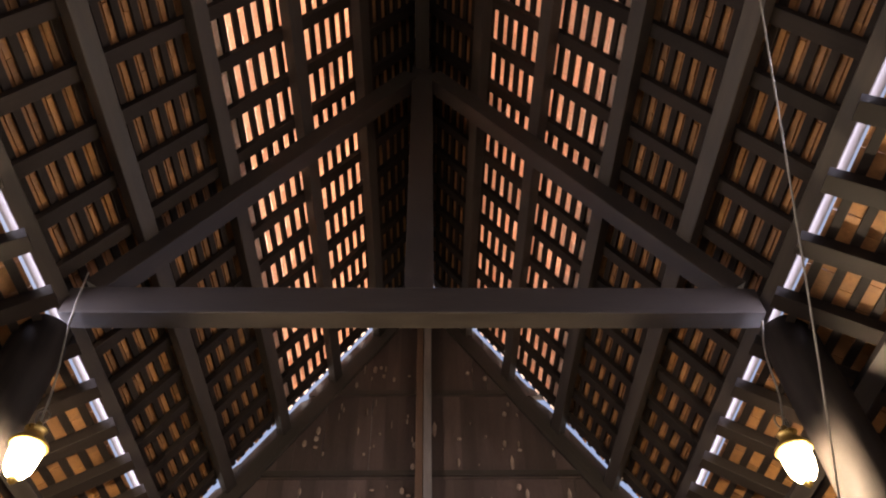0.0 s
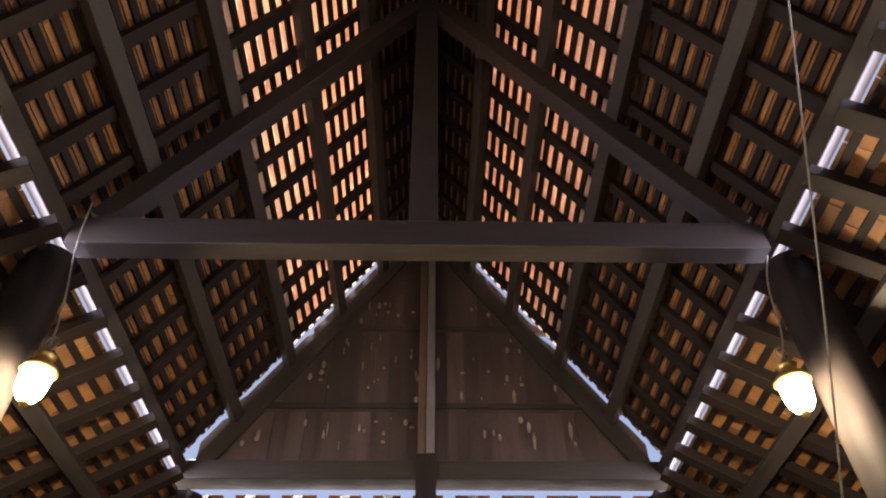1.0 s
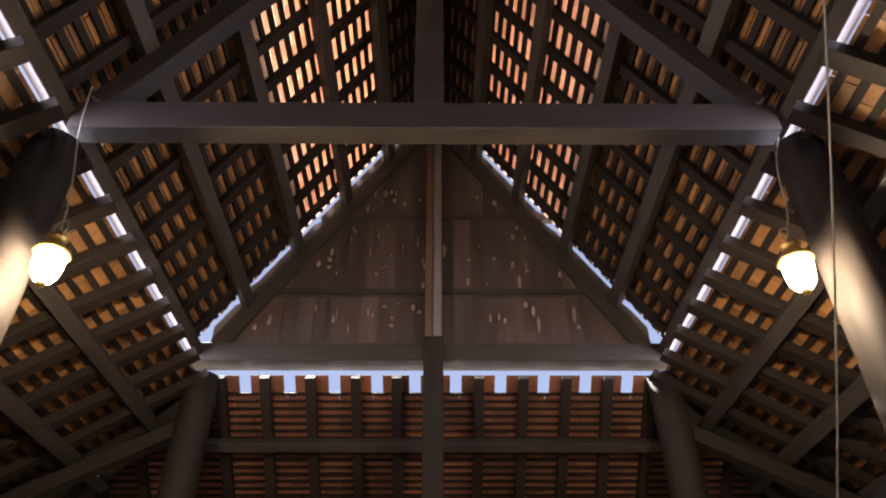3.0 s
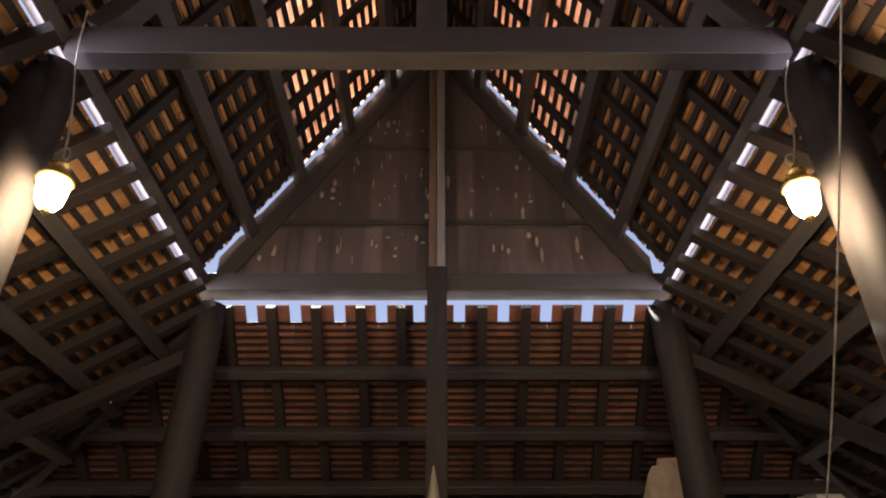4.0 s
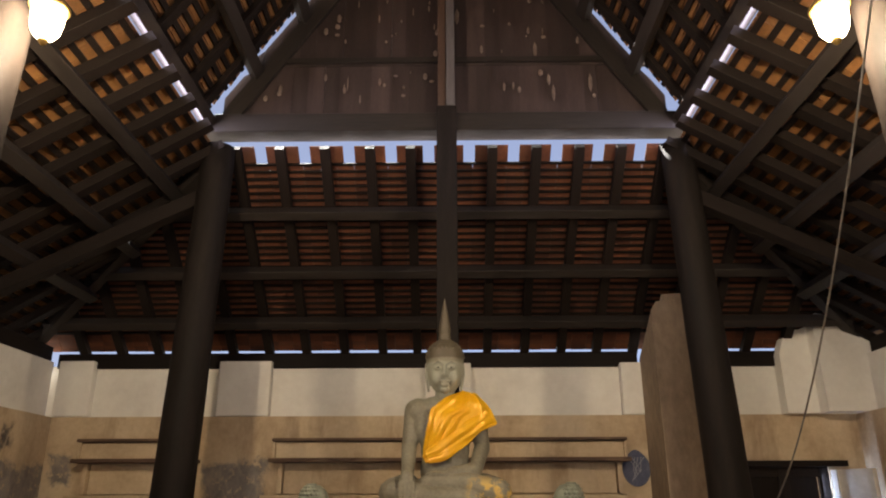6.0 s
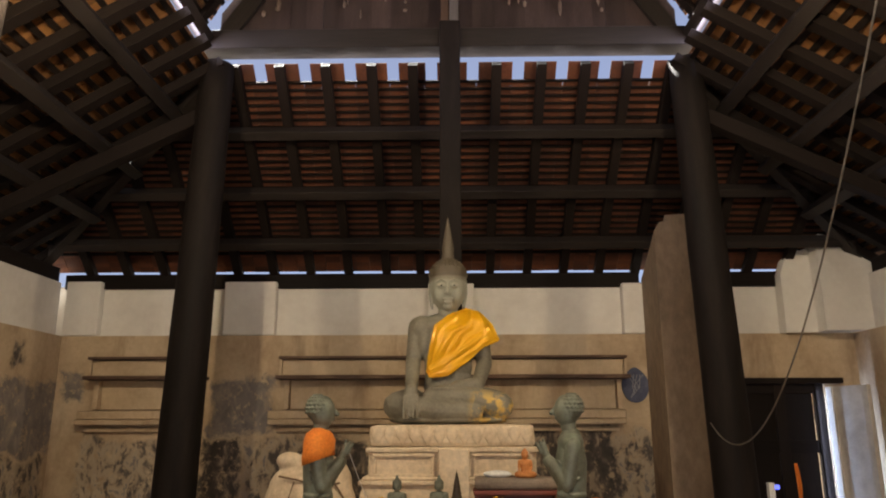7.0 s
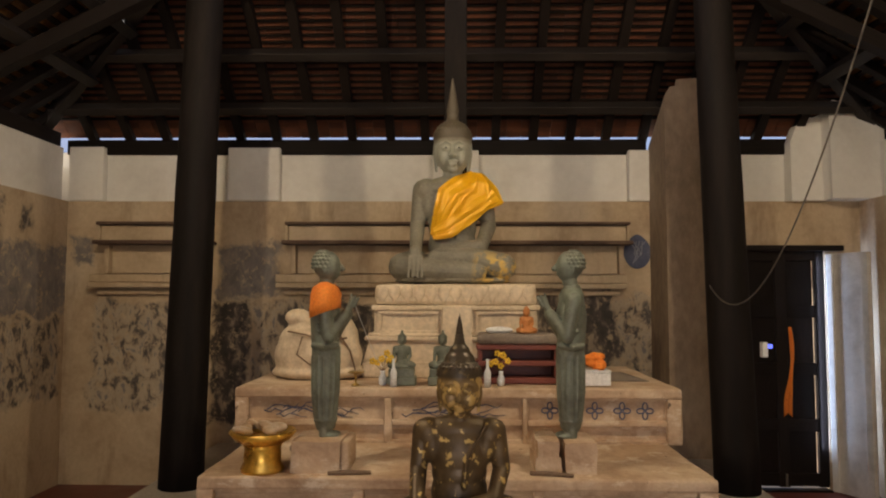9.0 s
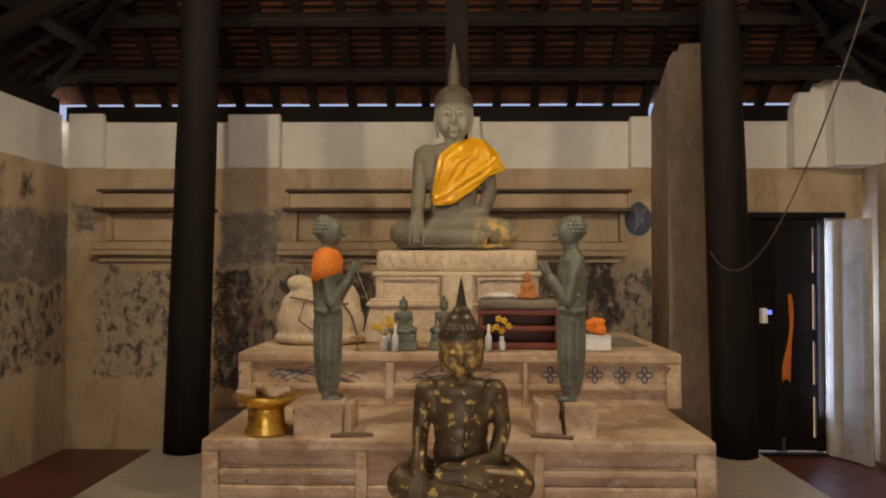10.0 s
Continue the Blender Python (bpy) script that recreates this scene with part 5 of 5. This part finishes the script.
# gold offering bowl
bowl = root("offering_bowl", "gilded footed offering bowl filled with wrapped things", "bowl", at=(-0.945, 3.47, 0.602))
bowl.scale = (1.18, 1.18, 1.12)
part("foot", lathe(bmesh.new(), [(0.085, 0), (0.088, 0.015), (0.075, 0.04), (0.072, 0.10), (0.080, 0.115)], steps=28), GOLD, bowl, smooth=True)
part("rim", lathe(bmesh.new(), [(0.080, 0.117), (0.11, 0.135), (0.135, 0.165), (0.130, 0.172), (0.10, 0.15), (0.02, 0.14)], steps=28), GOLD, bowl, smooth=True)
bm = bmesh.new()
for i in range(7):
    ball(bm, (rng.uniform(-0.07, 0.07), rng.uniform(-0.06, 0.06), rng.uniform(0.165, 0.19)), (rng.uniform(0.03, 0.06), 0.03, 0.02), (rng.uniform(-30, 30), rng.uniform(-30, 30), rng.uniform(0, 180)), 2)
wr_ = part("wrapped_goods", bm, surface("dull_wrapping", (0.20, 0.11, 0.05), (0.38, 0.27, 0.17), (0.62, 0.55, 0.48), 14.0, 60.0, None, 0.2, 0.5), None, "", True)
wr_.location = (-0.945, 3.47, 0.622)
wr_.scale = (1.25, 1.2, 1.05)
fused(wr_, 0.006, 2)
tagged(wr_, "crumpled brown and pale packets in the gold bowl", "packets")
bm = bmesh.new()
for i in range(8):
    ball(bm, (rng.uniform(-0.05, 0.05), rng.uniform(-0.05, 0.05), rng.uniform(0.02, 0.075)), (rng.uniform(0.03, 0.055), 0.04, rng.uniform(0.02, 0.035)), (0, rng.uniform(-40, 40), 0), 2)
heap = part("cloth_heap", bm, CLOTH, None, "", True)
heap.location = (-0.80 + 0.0, 3.80, 0.60)
fused(heap, 0.006, 3)
tagged(heap, "small grey-brown heap of cloth on the altar step", "cloth")

# blue painted leaf on the wall
bm = bmesh.new()
pts = []
for i in range(28):
    a = 2 * math.pi * i / 28
    pts.append((0.135 * math.sin(a) * (1 - 0.35 * max(0, math.cos(a)) ** 2), 0.17 * math.cos(a)))
m_ = prism(pts, -0.008, 0)
leaf = root("painted_leaf", "indigo leaf-shaped painting on tan plaster", "wall painting", at=(1.755, Y_WALL - 0.001, 1.885))
part("field", m_, BLUE, leaf)
bm = bmesh.new()
for k in range(6):
    tube(bm, [(0.02 * k - 0.05, -0.011, -0.12 + 0.02 * k), (0.04 * math.sin(2 * k), -0.011, -0.02), (0.03 * k - 0.07, -0.011, 0.10)], 0.004, 5)
part("strokes", bm, surface("pale_stroke", (0.2, 0.2, 0.25), (0.28, 0.28, 0.32), (0.36, 0.36, 0.4)), leaf)

# orange cloth hanging on the door
bm = bmesh.new()
rows = []
for i in range(22):
    u = i / 21
    w = 0.028 + 0.038 * u + 0.016 * math.sin(9 * u)
    cx = 0.02 * math.sin(5 * u) - 0.02 * u
    rows.append([bm.verts.new((cx + w * (j / 6 - 0.5), -0.012 * math.sin(j * 1.9 + 4 * u) - 0.015, 0.82 * (1 - u) - (0.05 * abs(j - 3) / 3 if i == 21 else 0))) for j in range(7)])
for a, b in zip(rows, rows[1:]):
    for j in range(6):
        bm.faces.new((a[j], a[j + 1], b[j + 1], b[j]))
hang = part("hanging_cloth", bm, ORANGE, None, "", True)
hang.location = (3.22, 7.165, 0.33)
hang.modifiers.new("cloth", "SOLIDIFY").thickness = 0.005
tagged(hang, "thin orange cloth hanging on the dark door", "cloth")

# switch on the column, with a small light
sw = root("switch_box", "small white plastic switch box with a blue light on the column", "switch", at=(2.235, 5.44, 1.05))
part("case", boxes((-0.012, 0.03, -0.05, 0.0, -0.055, 0.055), bevel=0.004), PLASTIC, sw)
part("light", boxes((0.03, 0.065, -0.045, -0.02, 0.01, 0.04), bevel=0.003), LED, sw, "blue light")

# loose cable
CABLE = (1.456, 0.957, 4.946, 1.838, 1.521, 0.999, 0.771)
A_, B_, sag, skew = Vector(CABLE[:3]), Vector((CABLE[3], 5.36, CABLE[4])), CABLE[5], CABLE[6]
pts = []
for i in range(61):
    u = i / 60
    pts.append(A_.lerp(B_, u) - Vector((0, 0, sag * 4 * u * (1 - u) * (1 + skew * (u - 0.5)))))
cb = root("cable", "thin pale cable hanging slack from the roof to a column", "cable", at=tuple(A_))
part("cord", tube(bmesh.new(), [p - A_ for p in pts], 0.0045, 6), IRON, cb, smooth=True)

# loose mat and dark leaves on the altar top
bm = bmesh.new()
rows = []
for i in range(13):
    u = i / 12
    rows.append([bm.verts.new((0.90 + 0.26 * (j / 5) - 0.05 * u, 4.50 + 0.55 * u, 0.919 + 0.035 * math.sin(2.6 * u) * (1 - j / 5) ** 2)) for j in range(6)])
for a, c in zip(rows, rows[1:]):
    for j in range(5):
        bm.faces.new((a[j], a[j + 1], c[j + 1], c[j]))
mat = part("loose_mat", bm, CLOTH, None, "", True)
mat.modifiers.new("sheet", "SOLIDIFY").thickness = 0.003
tagged(mat, "curling grey-brown mat lying on the altar top", "mat")

# white thread from the statue's hands
th = root("thread", "thin white thread strung from a standing statue's hands", "thread", at=(-0.53, 3.57, 1.40))
part("cord", tube(bmesh.new(), [(0, 0, 0), (0.03, 0.25, -0.17), (0.05, 0.5, -0.30), (0.075, 0.67, -0.38)], 0.0018, 5), PLASTIC, th)

# sticks lying in the altar front
for x, a in ((-0.52, 8), (0.42, -14)):
    st_ = root("wooden_stick", "dark weathered stick lying on the altar step", "stick", "sticks", at=(x, 3.40, 0.612))
    t_ = radians(a)
    part("rod", tube(bmesh.new(), [(-0.10 * math.cos(t_), -0.10 * math.sin(t_), 0), (0, 0.004, 0.002), (0.10 * math.cos(t_), 0.10 * math.sin(t_), 0)], [0.010, 0.012, 0.009], 8), LINE, st_)
